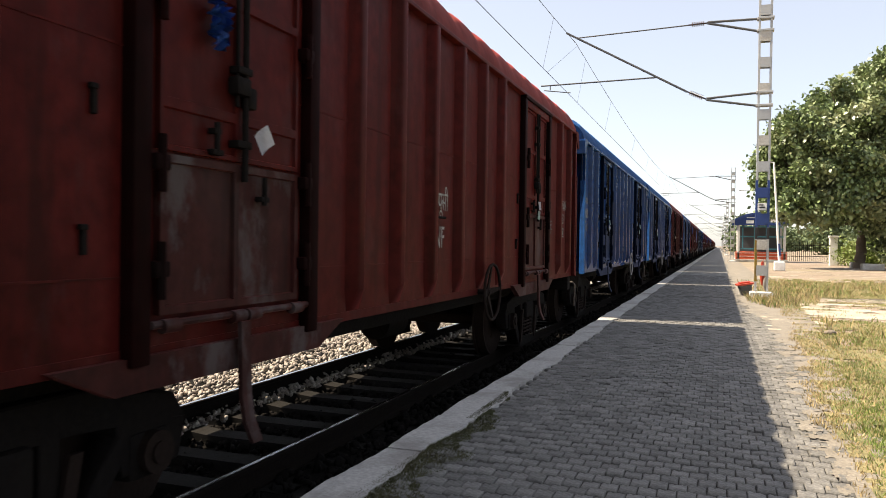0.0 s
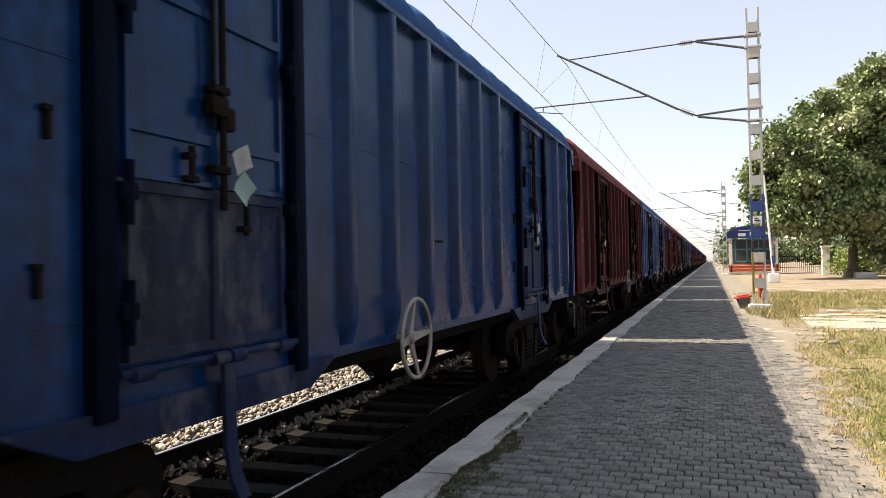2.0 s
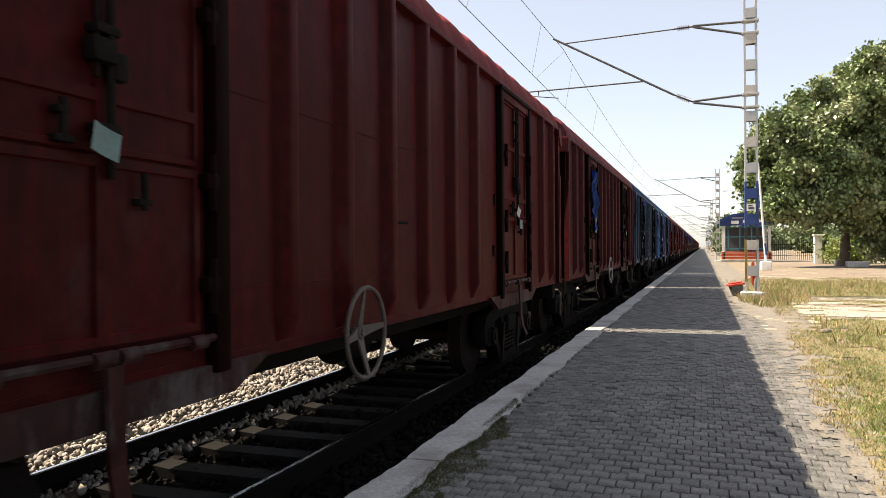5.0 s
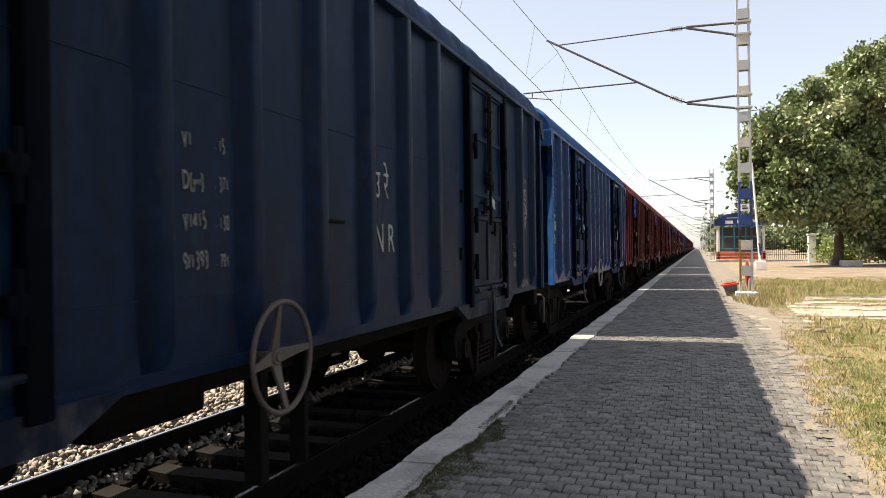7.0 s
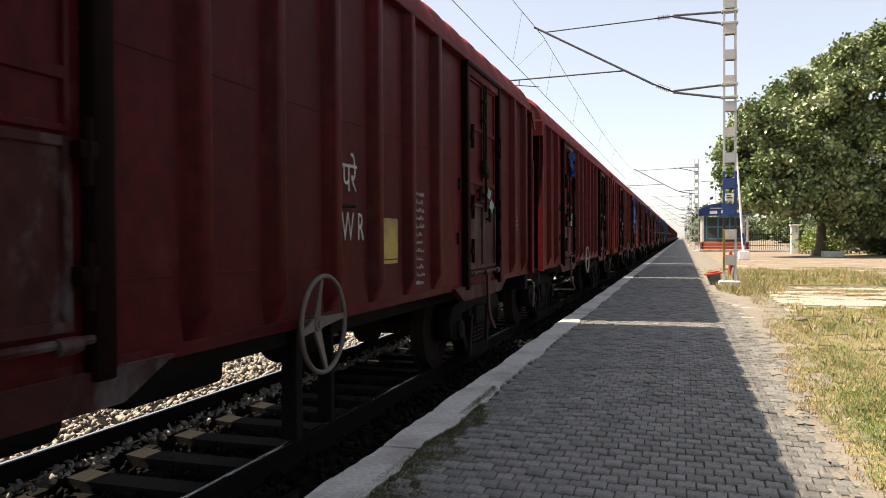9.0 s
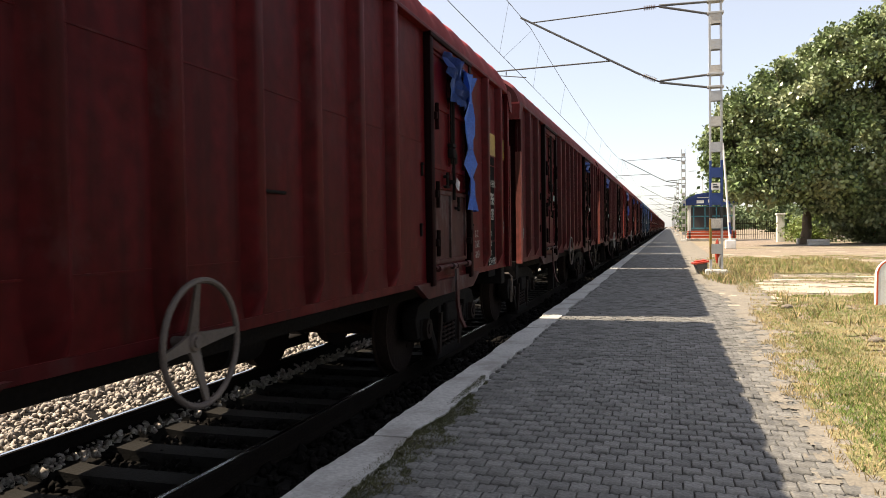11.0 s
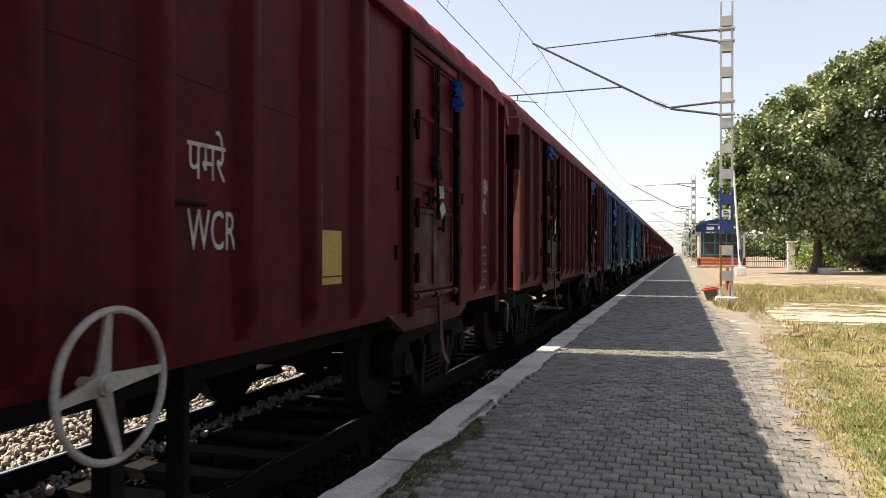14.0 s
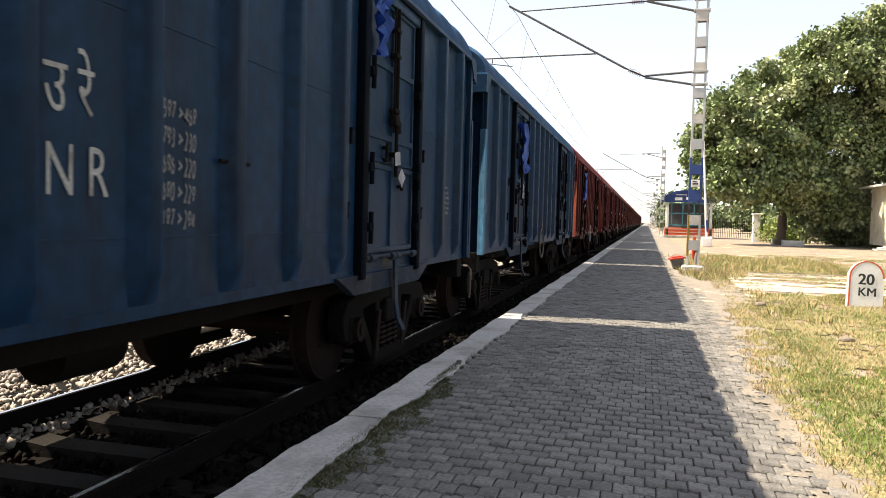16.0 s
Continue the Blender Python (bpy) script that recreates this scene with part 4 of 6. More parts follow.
def patch(w, y0, y1, z0, z1, mat, name="painted_patch", label=""):
    bm = box(bmesh.new(), PANEL - 0.004, PANEL + 0.003, y0, y1, z0 - WRITING_DROP, z1 - WRITING_DROP)
    return part(name, bm, mat, w, label)


def flake(w, y, z, wide, tall, seed, mat=STENCIL, label=""):
    """A rubbed or flaked mark with a ragged outline."""
    rnd = random.Random(seed)
    bm = bmesh.new()
    ring = []
    for i in range(18):
        a, r = math.tau * i / 18, rnd.uniform(0.5, 1.1)
        ring.append((y + wide * r * math.cos(a), z - WRITING_DROP + tall * r * math.sin(a)))
    prism(bm, ring, "x", PANEL - 0.003, PANEL + 0.003)
    return part("paint_flake", bm, mat, w, label)


def write_on(n, text, y, z, size, mat=STENCIL, width=0.75, tilt=0.0, bold=0.0):
    return lettering(train[n], text, y, z, size, mat, width=width, tilt=tilt, bold=bold)


def writing():
    U, RE, PA, PUU, DA, MA, YA = "\u0909", "\u0930\u0947", "\u092a", "\u092a\u0942", "\u0926", "\u092e", "\u092f"
    write_on(0, "NF", 6.40, 1.66, 0.30, width=0.7)
    write_on(0, PUU + "\u0938\u0940", 6.48, 2.02, 0.26, width=0.7)
    write_on(0, "BCNAM1\n300591\n52682", 12.36, 2.28, 0.24, width=0.52)
    bars(train[0], 11.40, 2.05, 4, 0.30)
    write_on(1, "BCNAM1", 0.13, 2.52, 0.20, width=0.75)
    write_on(1, "300400\n 60511", 0.13, 2.24, 0.28, width=0.72, bold=0.004)
    write_on(1, "WT", 1.12, 2.20, 0.13, width=0.8)
    bars(train[1], 1.02, 1.72, 5, 0.42)
    write_on(1, "8", 0.25, 1.50, 0.34, CHALK, 0.6)
    write_on(1, "BCNAM1", 12.26, 1.22, 0.16, width=0.75)
    write_on(2, "N E", 0.10, 2.96, 0.24, width=0.9)
    write_on(2, PUU + " " + U, 0.08, 3.26, 0.24, width=0.9)
    write_on(2, "BCNAM1", 0.12, 2.40, 0.16, width=0.8)
    write_on(2, "300400\n 24186", 0.08, 2.16, 0.25, width=0.72, bold=0.003)
    write_on(2, "11-25", 1.12, 3.0, 0.13)
    bars(train[2], 1.02, 1.62, 4, 0.42)
    write_on(2, "BCNAM1", 12.29, 1.22, 0.17, width=0.8)
    write_on(3, DA + " " + PUU, 0.12, 3.0, 0.2, width=0.9)
    write_on(3, "S E", 0.14, 2.68, 0.22, width=0.9)
    write_on(3, "BCNAM1", 0.14, 2.30, 0.14, width=0.8)
    write_on(3, "300793\n 82448", 0.12, 2.10, 0.22, width=0.72, bold=0.003)
    write_on(3, "10", 13.18, 1.60, 0.36, CHALK, 0.5)
    bars(train[3], 12.34, 2.2, 4, 0.3)
    for k, (a, b) in enumerate((("C C", "60.74 t"), ("TARE", "23.93 t"), ("AREA", "39.78"))):
        write_on(3, a, 12.32, 1.78 - 0.2 * k, 0.12)
        write_on(3, b, 13.04 - 0.3, 1.78 - 0.2 * k, 0.12, width=0.6)
    write_on(4, MA + "\u0927\u094d" + YA + " " + RE, 0.06, 3.02, 0.2, width=0.85)
    write_on(4, "C R", 0.10, 2.72, 0.24, width=0.9)
    write_on(4, "2-24", 1.08, 2.76, 0.14)
    write_on(4, "BCNAM1", 0.12, 2.32, 0.14, width=0.8)
    write_on(4, "300189\n 60249", 0.08, 2.10, 0.23, width=0.72, bold=0.003)
    write_on(6, "300895\n 61673", 12.30, 1.98, 0.25, width=0.52, bold=0.004)
    write_on(6, "13", 13.22, 1.64, 0.32, CHALK, 0.5)
    write_on(6, "WTMKX\n 0-8-19", 13.06, 2.70, 0.16, CHALK, 0.6)
    write_on(7, "WTMKX\n 10.8.18", 0.16, 2.62, 0.15, CHALK, 0.7)
    write_on(7, "N R", 7.2, 1.74, 0.32, width=0.75)
    write_on(7, U + " " + RE, 7.19, 2.16, 0.32, width=0.75)
    write_on(7, "BCNAM1", 12.30, 2.66, 0.13, width=0.75)
    for k, a in enumerate(("3003", "0006", " 307")):
        write_on(7, a, 12.28, 2.43 - 0.195 * k, 0.25, width=0.80, bold=0.003)
    for k, (a, b) in enumerate((("C.C", "57.0 t"), ("TARE", "24.6 t"), ("AREA", "39.78"))):
        write_on(7, a, 11.80, 1.76 - 0.125 * k, 0.105, width=0.7)
        write_on(7, b, 12.28, 1.76 - 0.125 * k, 0.105, width=0.65)
    write_on(7, "BCNAM1", 12.30, 1.22, 0.13, width=0.75)
    write_on(7, "14", 13.06, 1.64, 0.30, CHALK, 0.45)
    for k in range(4):
        write_on(7, ("V1", "D(yu)", "V1415", "9/1393")[k], 4.92, 2.26 - 0.2 * k, 0.16, CHALK, 0.55, 4)
        write_on(7, ("- 15", "- 371", "- 130", "- 781")[k], 5.18, 2.26 - 0.2 * k, 0.14, CHALK, 0.5, 3)
    write_on(8, PUU + "\u0909", 0.14, 2.98, 0.22, width=0.85)
    write_on(8, "N E", 0.16, 2.64, 0.24, width=0.9)
    write_on(8, "BCNAM1", 0.14, 2.26, 0.14, width=0.8)
    write_on(8, "300488\n 56451", 0.12, 2.06, 0.24, width=0.72, bold=0.003)
    write_on(8, "BCNAM1", 12.24, 1.2, 0.17, width=0.8)
    bars(train[8], 11.4, 1.9, 5, 0.34)
    write_on(9, "W R", 6.44, 1.70, 0.30, width=0.7)
    write_on(9, PA + RE, 6.46, 2.06, 0.32, width=0.8)
    write_on(9, "WTMKA\n 10.8.18", 0.16, 2.62, 0.13, CHALK, 0.7)
    patch(train[9], 7.24, 7.58, 1.50, 1.88, YELLOW, label="yellow painted data panel")
    bars(train[9], 8.02, 2.1, 12, 0.26, 0.04, 0.075)
    bars(train[9], 12.34, 2.0, 4, 0.3)
    # dark data board
    patch(train[11], 12.32, 12.74, 1.05, 2.70, BLACK_PATCH, "data_board", "black painted data board")
    write_on(11, "BCNAHSM1", 12.34, 2.28, 0.145, width=0.62)
    write_on(11, "310903\n 60019", 12.34, 2.04, 0.22, width=0.58, bold=0.004)
    for k, (a, b) in enumerate((("C-C", "57.57t"), ("TARE", "23.73t"), ("AREA", "39.78"))):
        write_on(11, a, 11.60, 1.60 - 0.13 * k, 0.13, width=0.75)
        write_on(11, b, 12.36, 1.60 - 0.13 * k, 0.11, width=0.7)
    write_on(11, "BCNAHSM1", 12.34, 1.21, 0.14, width=0.62)
    write_on(11, "18", 13.22, 1.62, 0.34, CHALK, 0.5)
    patch(train[11], 12.34, 12.86, 2.72, 3.02, YELLOW)
    patch(train[11], 13.06, 13.46, 2.72, 3.02, YELLOW)
    write_on(12, "19", 0.36, 1.52, 0.34, CHALK, 0.5)
    write_on(12, "300696\n  61768", 12.28, 1.74, 0.29, width=0.55, bold=0.005)
    write_on(12, "WTLKE\n16.7.18", 13.04, 2.34, 0.15, CHALK, 0.6)
    write_on(12, "19", 13.18, 1.84, 0.34, CHALK, 0.5)
    patch(train[12], 12.36, 12.66, 2.24, 2.48, DULL_YELLOW, label="rubbed yellow mark")
    flake(train[12], 13.18, 1.64, 0.22, 0.17, 343, STENCIL, "white paint smear")
    write_on(12, "5046 - 30\n2842 - 330", 4.92, 2.0, 0.15, CHALK, 0.5, 3)
    write_on(12, "R\n7", 7.26, 2.1, 0.2, CHALK, 0.7)
    patch(train[12], 5.72, 6.0, 1.50, 1.72, DULL_YELLOW, label="rubbed yellow mark")
    write_on(13, "C R", 6.44, 1.86, 0.30, width=0.72)
    for k, (y, z, w, h) in enumerate(((6.44, 2.62, 0.04, 0.12), (6.44, 2.35, 0.025, 0.07), (6.58, 2.72, 0.10, 0.03), (6.78, 2.70, 0.06, 0.05), (6.50, 2.18, 0.09, 0.025), (6.72, 2.16, 0.12, 0.02))):
        flake(train[13], y, z, w, h, 300 + k, CHALK)
    write_on(13, "A\nL1", 7.24, 3.0, 0.24, CHALK, 0.6)
    bars(train[13], 7.98, 2.3, 3, 0.32, 0.03, 0.07)
    bars(train[13], 8.0, 1.36, 2, 0.30, 0.06, 0.1)
    write_on(13, "20", 13.22, 1.68, 0.34, CHALK, 0.5)
    patch(train[13], 12.30, 12.74, 1.20, 2.14, BLACK_PATCH, "data_board", "black painted data board")
    write_on(13, "BCNAM1", 12.34, 2.22, 0.15, width=0.75)
    write_on(13, "CR\n300199\n60378", 12.34, 1.94, 0.23, width=0.55, bold=0.004)
    write_on(14, "21", 0.30, 1.62, 0.34, CHALK, 0.5)
    for k in range(4):
        patch(train[14], 0.08, 0.62, 2.96 + 0.13 * k, 3.02 + 0.13 * k, STENCIL)
    write_on(14, "R\n4-24", 1.12, 2.66, 0.16)
    bars(train[14], 1.06, 2.84, 2, 0.3)
    write_on(14, "WCR", 6.50, 1.72, 0.30, width=0.62)
    write_on(14, PA + MA + RE, 6.50, 2.08, 0.30, width=0.7)
    patch(train[14], 8.0, 8.32, 1.48, 1.86, YELLOW, label="yellow painted data panel")
    write_on(14, "311604\n24412", 12.32, 2.44, 0.26, width=0.5, bold=0.004)
    bars(train[14], 12.33, 1.75, 6, 0.34, 0.035, 0.10, CHALK)
    write_on(14, "21", 13.12, 1.6, 0.34, CHALK, 0.5)
    write_on(15, "22", 0.34, 1.56, 0.34, CHALK, 0.5)
    write_on(15, "7-22", 1.14, 2.80, 0.17, CHALK)
    patch(train[15], 1.86, 2.06, 1.40, 1.76, YELLOW, label="yellow painted data panel")
    write_on(15, "S C", 6.46, 1.68, 0.30, width=0.8)
    write_on(15, DA + " " + MA, 6.44, 2.04, 0.30, width=0.85)
    patch(train[15], 0.20, 0.64, 1.2, 1.4, BLACK_PATCH)
    patch(train[15], 5.66, 5.98, 1.16, 1.50, BLACK_PATCH)
    write_on(15, "198\n197", 5.68, 1.34, 0.16, width=0.8)
    patch(train[15], 7.26, 7.56, 1.20, 1.42, BLACK_PATCH)
    for k, (y, z, w, h) in enumerate(((5.70, 2.64, 0.15, 0.17), (5.94, 2.66, 0.10, 0.14), (5.76, 2.42, 0.11, 0.09), (5.96, 2.40, 0.06, 0.17), (5.66, 2.28, 0.05, 0.10))):
        flake(train[15], y, z, w, h, 320 + k, label="flaking white paint")
    write_on(15, "22", 13.10, 1.6, 0.36, CHALK, 0.6)
    bars(train[15], 12.34, 2.0, 2, 0.3, 0.1, 0.2)
    write_on(16, "23", 0.30, 1.62, 0.34, CHALK, 0.5)
    write_on(16, "5.25", 1.12, 3.02, 0.15)
    bars(train[16], 0.2, 1.28, 2, 0.3)
    bars(train[16], 1.1, 1.28, 2, 0.2)
    write_on(16, "N R", 6.25, 1.72, 0.31, width=0.74)
    write_on(16, U + " " + RE, 6.25, 2.06, 0.31, width=0.74)
    for k, a in enumerate(("8597 > 468", "1793 > 230", "3696 > 220", "3680 > 228", "3187 > 284")):
        write_on(16, a, 6.98, 2.13 - 0.135 * k, 0.17, CHALK, 0.5, -4)
    write_on(16, "5\n3", 12.24, 2.2, 0.2)
    bars(train[16], 12.34, 2.0, 6, 0.3)
    bars(train[17], 0.2, 2.0, 5, 0.3)


writing()


def crumpled(seed, w, h, mat, amp=0.05):
    """A crumpled sheet in the plane of the wagon's side."""
    rnd = random.Random(seed)
    bm = bmesh.new()
    nu, nv = 7, 9
    off = rnd.uniform(0, 50)
    rows = []
    for j in range(nv + 1):
        v = j / nv
        squeeze = 1 - 0.3 * v * rnd.uniform(0.6, 1.1)
        row = []
        for i in range(nu + 1):
            u = (i / nu - 0.5) * squeeze + 0.16 * noise.noise((off, v * 2.3, 0))
            bulge = amp * (0.8 + noise.noise((u * 5 / max(w, 0.2) + off, v * 6, 1.5)) * 1.6)
            row.append(bm.verts.new((bulge, u * w, -v * h + 0.05 * noise.noise((i * 0.9, off, 2)))))
        rows.append(row)
    for a, b in zip(rows, rows[1:]):
        for i in range(nu):
            bm.faces.new((a[i], a[i + 1], b[i + 1], b[i]))
    bmesh.ops.solidify(bm, geom=bm.faces[:], thickness=0.004)
    return finish(bm, "sheet", mat, True)


def card(seed, w, h, mat):
    """A small stiff paper tag, slightly curled."""
    rnd = random.Random(seed)
    curl, lean = rnd.uniform(0.006, 0.016), rnd.uniform(-0.015, 0.015)
    bm = bmesh.new()
    rows = [[bm.verts.new((curl * (2 * u - 1) ** 2 + lean * v, (u - 0.5) * w, -v * h)) for u in (0, 0.33, 0.67, 1)] for v in (0, 0.5, 1)]
    for a, b in zip(rows, rows[1:]):
        for i in range(3):
            bm.faces.new((a[i], a[i + 1], b[i + 1], b[i]))
    bmesh.ops.solidify(bm, geom=bm.faces[:], thickness=0.003)
    return finish(bm, "card", mat, True)


def tags_and_tarps():
    """Paper tags wired to the latches, and torn tarpaulin stuffed in the door heads."""
    rnd = random.Random(11)
    X = PANEL + 0.10
    for n, w in train.items():
        for d, y in enumerate(DOORS if n < 22 else ()):
            z = LOW + 1.12 + rnd.uniform(-0.06, 0.10)
            me = card(n * 5 + d, 0.15, 0.12, PAPER if rnd.random() < 0.6 else PAPER_TEAL)
            part("paper_tag", me, None, w, "pale paper tag wired to the latch", at=Matrix.Translation((X, y + rnd.uniform(-0.08, 0.1), z)) @ pose(0, 0, 0, rnd.uniform(-35, 35), 0, 0))
            if rnd.random() < 0.6:
                me = card(n * 7 + d + 90, 0.14, 0.12, PAPER_TEAL if rnd.random() < 0.6 else PAPER)
                part("paper_tag", me, None, w, "second paper tag below the latch", at=Matrix.Translation((X, y + rnd.uniform(-0.12, 0.1), z - rnd.uniform(0.13, 0.2))) @ pose(0, 0, 0, rnd.uniform(-50, 50), 0, 0))
    for n, d, dy, z, w_, h in ((0, 0, -0.25, 2.85, 0.16, 0.22), (5, 0, 0.0, EAVE - 0.2, 0.5, 0.7), (6, 0, 0.1, EAVE - 0.3, 0.7, 1.3), (7, 0, 0.3, EAVE - 0.1, 0.5, 0.2), (9, 0, -0.6, EAVE - 0.12, 0.35, 0.7),
                               (10, 0, 0.1, EAVE - 0.2, 0.5, 0.5), (11, 1, 0.1, EAVE - 0.14, 0.9, 0.5), (11, 1, 0.62, EAVE - 0.2, 0.35, 1.6), (12, 1, -0.2, EAVE - 0.14, 0.7, 0.28),
                               (13, 0, 0.0, EAVE - 0.16, 0.9, 0.34), (14, 0, -0.1, EAVE - 0.12, 1.0, 0.42), (14, 0, 0.45, EAVE - 0.85, 0.6, 0.5), (15, 0, -0.6, EAVE - 0.1, 0.16, 0.2),
                               (15, 1, -0.6, EAVE - 0.1, 0.3, 0.35), (16, 0, -0.5, EAVE - 0.12, 0.4, 0.9), (16, 1, -0.5, EAVE - 0.2, 0.3, 0.5), (17, 0, 0.1, EAVE - 0.3, 0.7, 0.9), (18, 0, 0.0, EAVE - 0.3, 0.5, 1.0), (14, 1, 0.6, EAVE - 0.2, 0.2, 0.3)):
        part("tarpaulin", crumpled(n * 13 + d, w_, h, TARP, 0.07), None, train[n], "torn bright blue tarpaulin in the door head",
             at=Matrix.Translation((PANEL + 0.04, DOORS[d] + dy, z)))


tags_and_tarps()


# ---- overhead line ----
def mast(y, near):
    """A lattice mast of two channels and batten plates with a cantilever over the track."""
    t = thing("overhead_line_mast", "grey galvanised lattice mast with an insulated cantilever", "railway mast", "masts along the platform")
    t.location = (1.30, y, 0)
    for x in (-0.15, 0.15):
        bm = box(bmesh.new(), x - 0.028, x + 0.028, -0.10, 0.10, 0.1, 8.5)
        part("leg", bm, GALV, t)
        if near:
            bm = box(bmesh.new(), x - 0.031, x + 0.031, -0.103, 0.103, 1.95, 3.25)
            part("blue_band", bm, ROYAL, t, "blue painted band")
            bm = box(bmesh.new(), x - 0.031, x + 0.031, -0.103, 0.103, 1.62, 1.945)
            part("black_band", bm, BLACK, t, "black painted band")
            if x < 0:
                bm = box(bmesh.new(), x - 0.031, x + 0.031, -0.103, 0.103, 0.45, 1.60)
                part("yellow_band", bm, YELLOW, t, "chipped yellow band")
    z = 0.75
    k = 0
    while z < 8.45:
        for s in (-1, 1):
            bm = box(bmesh.new(), -0.135, 0.135, s * 0.104 - 0.005, s * 0.104 + 0.005, z - 0.14, z + 0.14)
            part("batten", bm, (ROYAL if 2 < z < 3.2 and near else CEMENT if k % 2 else GALV), t)
        z += 0.72
        k += 1
    bm = box(bmesh.new(), -0.29, 0.29, -0.26, 0.26, -0.15, 0.16, 0.04)
    for v in bm.verts:
        v.co += Vector((random.uniform(-0.03, 0.03), random.uniform(-0.03, 0.03), 0))
    part("foundation", bm, WHITE, t, "whitewashed concrete foundation")
    if near:
        bm = box(bmesh.new(), -0.13, 0.10, -0.13, -0.11, 2.42, 2.62)
        part("plate", bm, WHITE, t, "small white plate with dark marks")
        bm = box(bmesh.new(), -0.09, 0.06, -0.136, -0.131, 2.48, 2.52)
        box(bm, -0.09, 0.02, -0.136, -0.131, 2.55, 2.58)
        part("marking", bm, BLACK, t)
    def rel(x, z):
        return (x - 1.30, 0, z)
    for name, pts, r, mat in (("stay_bracket", [rel(1.12, 7.74), rel(-0.22, 7.76)], 0.035, TUBE), ("stay_bracket", [rel(1.12, 7.40), rel(-0.22, 7.73)], 0.035, TUBE),
                              ("tube_bracket", [rel(1.12, 5.69), rel(-0.22, 5.60)], 0.035, TUBE), ("tube_bracket", [rel(1.12, 5.33), rel(-0.22, 5.56)], 0.035, TUBE),
                              ("stay_tube", [rel(-0.72, 7.72), rel(-3.94, 7.60)], 0.02, TUBE), ("bracket_tube", [rel(-0.75, 5.82), rel(-4.25, 7.78)], 0.034, TUBE),
                              ("register_tube", [rel(-1.61, 6.28), rel(-5.0, 6.22)], 0.024, TUBE), ("steady_arm", [rel(-4.9, 6.08), rel(-4.10, 5.97)], 0.016, TUBE), ("drop_bracket", [rel(-4.72, 6.22), rel(-4.72, 6.08)], 0.016, TUBE)):
        part(name, bent(bmesh.new(), pts, r, 8), mat, t, smooth=True)
    for a, b in ((rel(-0.22, 7.74), rel(-0.75, 7.72)), (rel(-0.22, 5.58), rel(-0.78, 5.84))):
        bm = bmesh.new()
        a, b = Vector(a), Vector(b)
        rod(bm, a, b, 0.022, 8)
        for i in range(7):
            f = 0.22 + 0.56 * i / 6
            p = a.lerp(b, f)
            d = (b - a).normalized() * 0.012
            rod(bm, p - d, p + d, 0.075, 14, 0.055)
        part("insulator", bm, PORCELAIN, t, "dark ribbed porcelain insulator", smooth=True)
    for z in (7.74, 7.40, 5.69, 5.33):
        part("clamp", box(bmesh.new(), -0.22, 0.22, -0.13, 0.13, z - 0.03, z + 0.03, 0.008), GALV, t)


MASTS = (-26.0, 24.5, 75.0, 125.0, 176.0, 228.0, 281.0, 334.0)
for y in MASTS:
    mast(y, y == 24.5)


def wire_mesh(points, r):
    bm = bmesh.new()
    return finish(bent(bm, points, r, 5), "wire", BLACK)


def wires():
    for name, label, zs, sag, x, r in (("contact_wire", "thin dark contact wire above the track", 5.88, 0.0, -4.10, 0.008), ("catenary_wire", "sagging dark catenary wire", 7.44, 0.6, -3.95, 0.009)):
        pts = []
        for a, b in zip(MASTS, MASTS[1:]):
            for i in range(14):
                u = i / 14
                pts.append((x, a + (b - a) * u, zs - 4 * sag * u * (1 - u)))
        tagged(part(name, wire_mesh(pts, r), BLACK), label, "overhead wire")
    for a, b in zip(MASTS, MASTS[1:4]):
        for along in (1.7, 7.9, 17.2, 25.2, 33.3, 41.5, 47.2):
            u = along / (b - a)
            z = 7.44 - 2.4 * u * (1 - u)
            ob = part("dropper_wire", wire_mesh([(-4.10, a + along - 0.5, 5.88), (-3.95, a + along, z)], 0.004), BLACK)
            tagged(ob, "thin dropper between contact and catenary wire", "overhead wire", "droppers of the overhead line")
    for y in MASTS[:4]:
        ob = part("dropper_wire", wire_mesh([(-4.10, y - 3.3, 5.88), (-3.95, y + 0.2, 7.42)], 0.004), BLACK)
        tagged(ob, "slanting dropper at the mast", "overhead wire", "droppers of the overhead line")


wires()


# ---- platform furniture ----
def litter_bin():
    t = thing("litter_bin", "dark litter bin with a red lid, leaning by the mast", "litter bin", at=pose(0.94, 25.1, 0.0, 0, -9, 8) @ Matrix.Scale(0.74, 4))
    bm = bmesh.new()
    bmesh.ops.create_cone(bm, cap_ends=True, segments=4, radius1=0.24, radius2=0.34, depth=0.42, matrix=pose(0, 0, 0.22, 0, 0, 45))
    bmesh.ops.bevel(bm, geom=bm.edges[:], offset=0.028, segments=3, affect="EDGES")
    part("body", bm, DARKGREY, t, smooth=True)
    bm = box(bmesh.new(), -0.30, 0.30, -0.30, 0.30, 0.42, 0.50, 0.025)
    box(bm, -0.2, 0.2, -0.2, 0.2, 0.50, 0.55, 0.02)
    part("lid", bm, RED, t, "red plastic lid")


litter_bin()


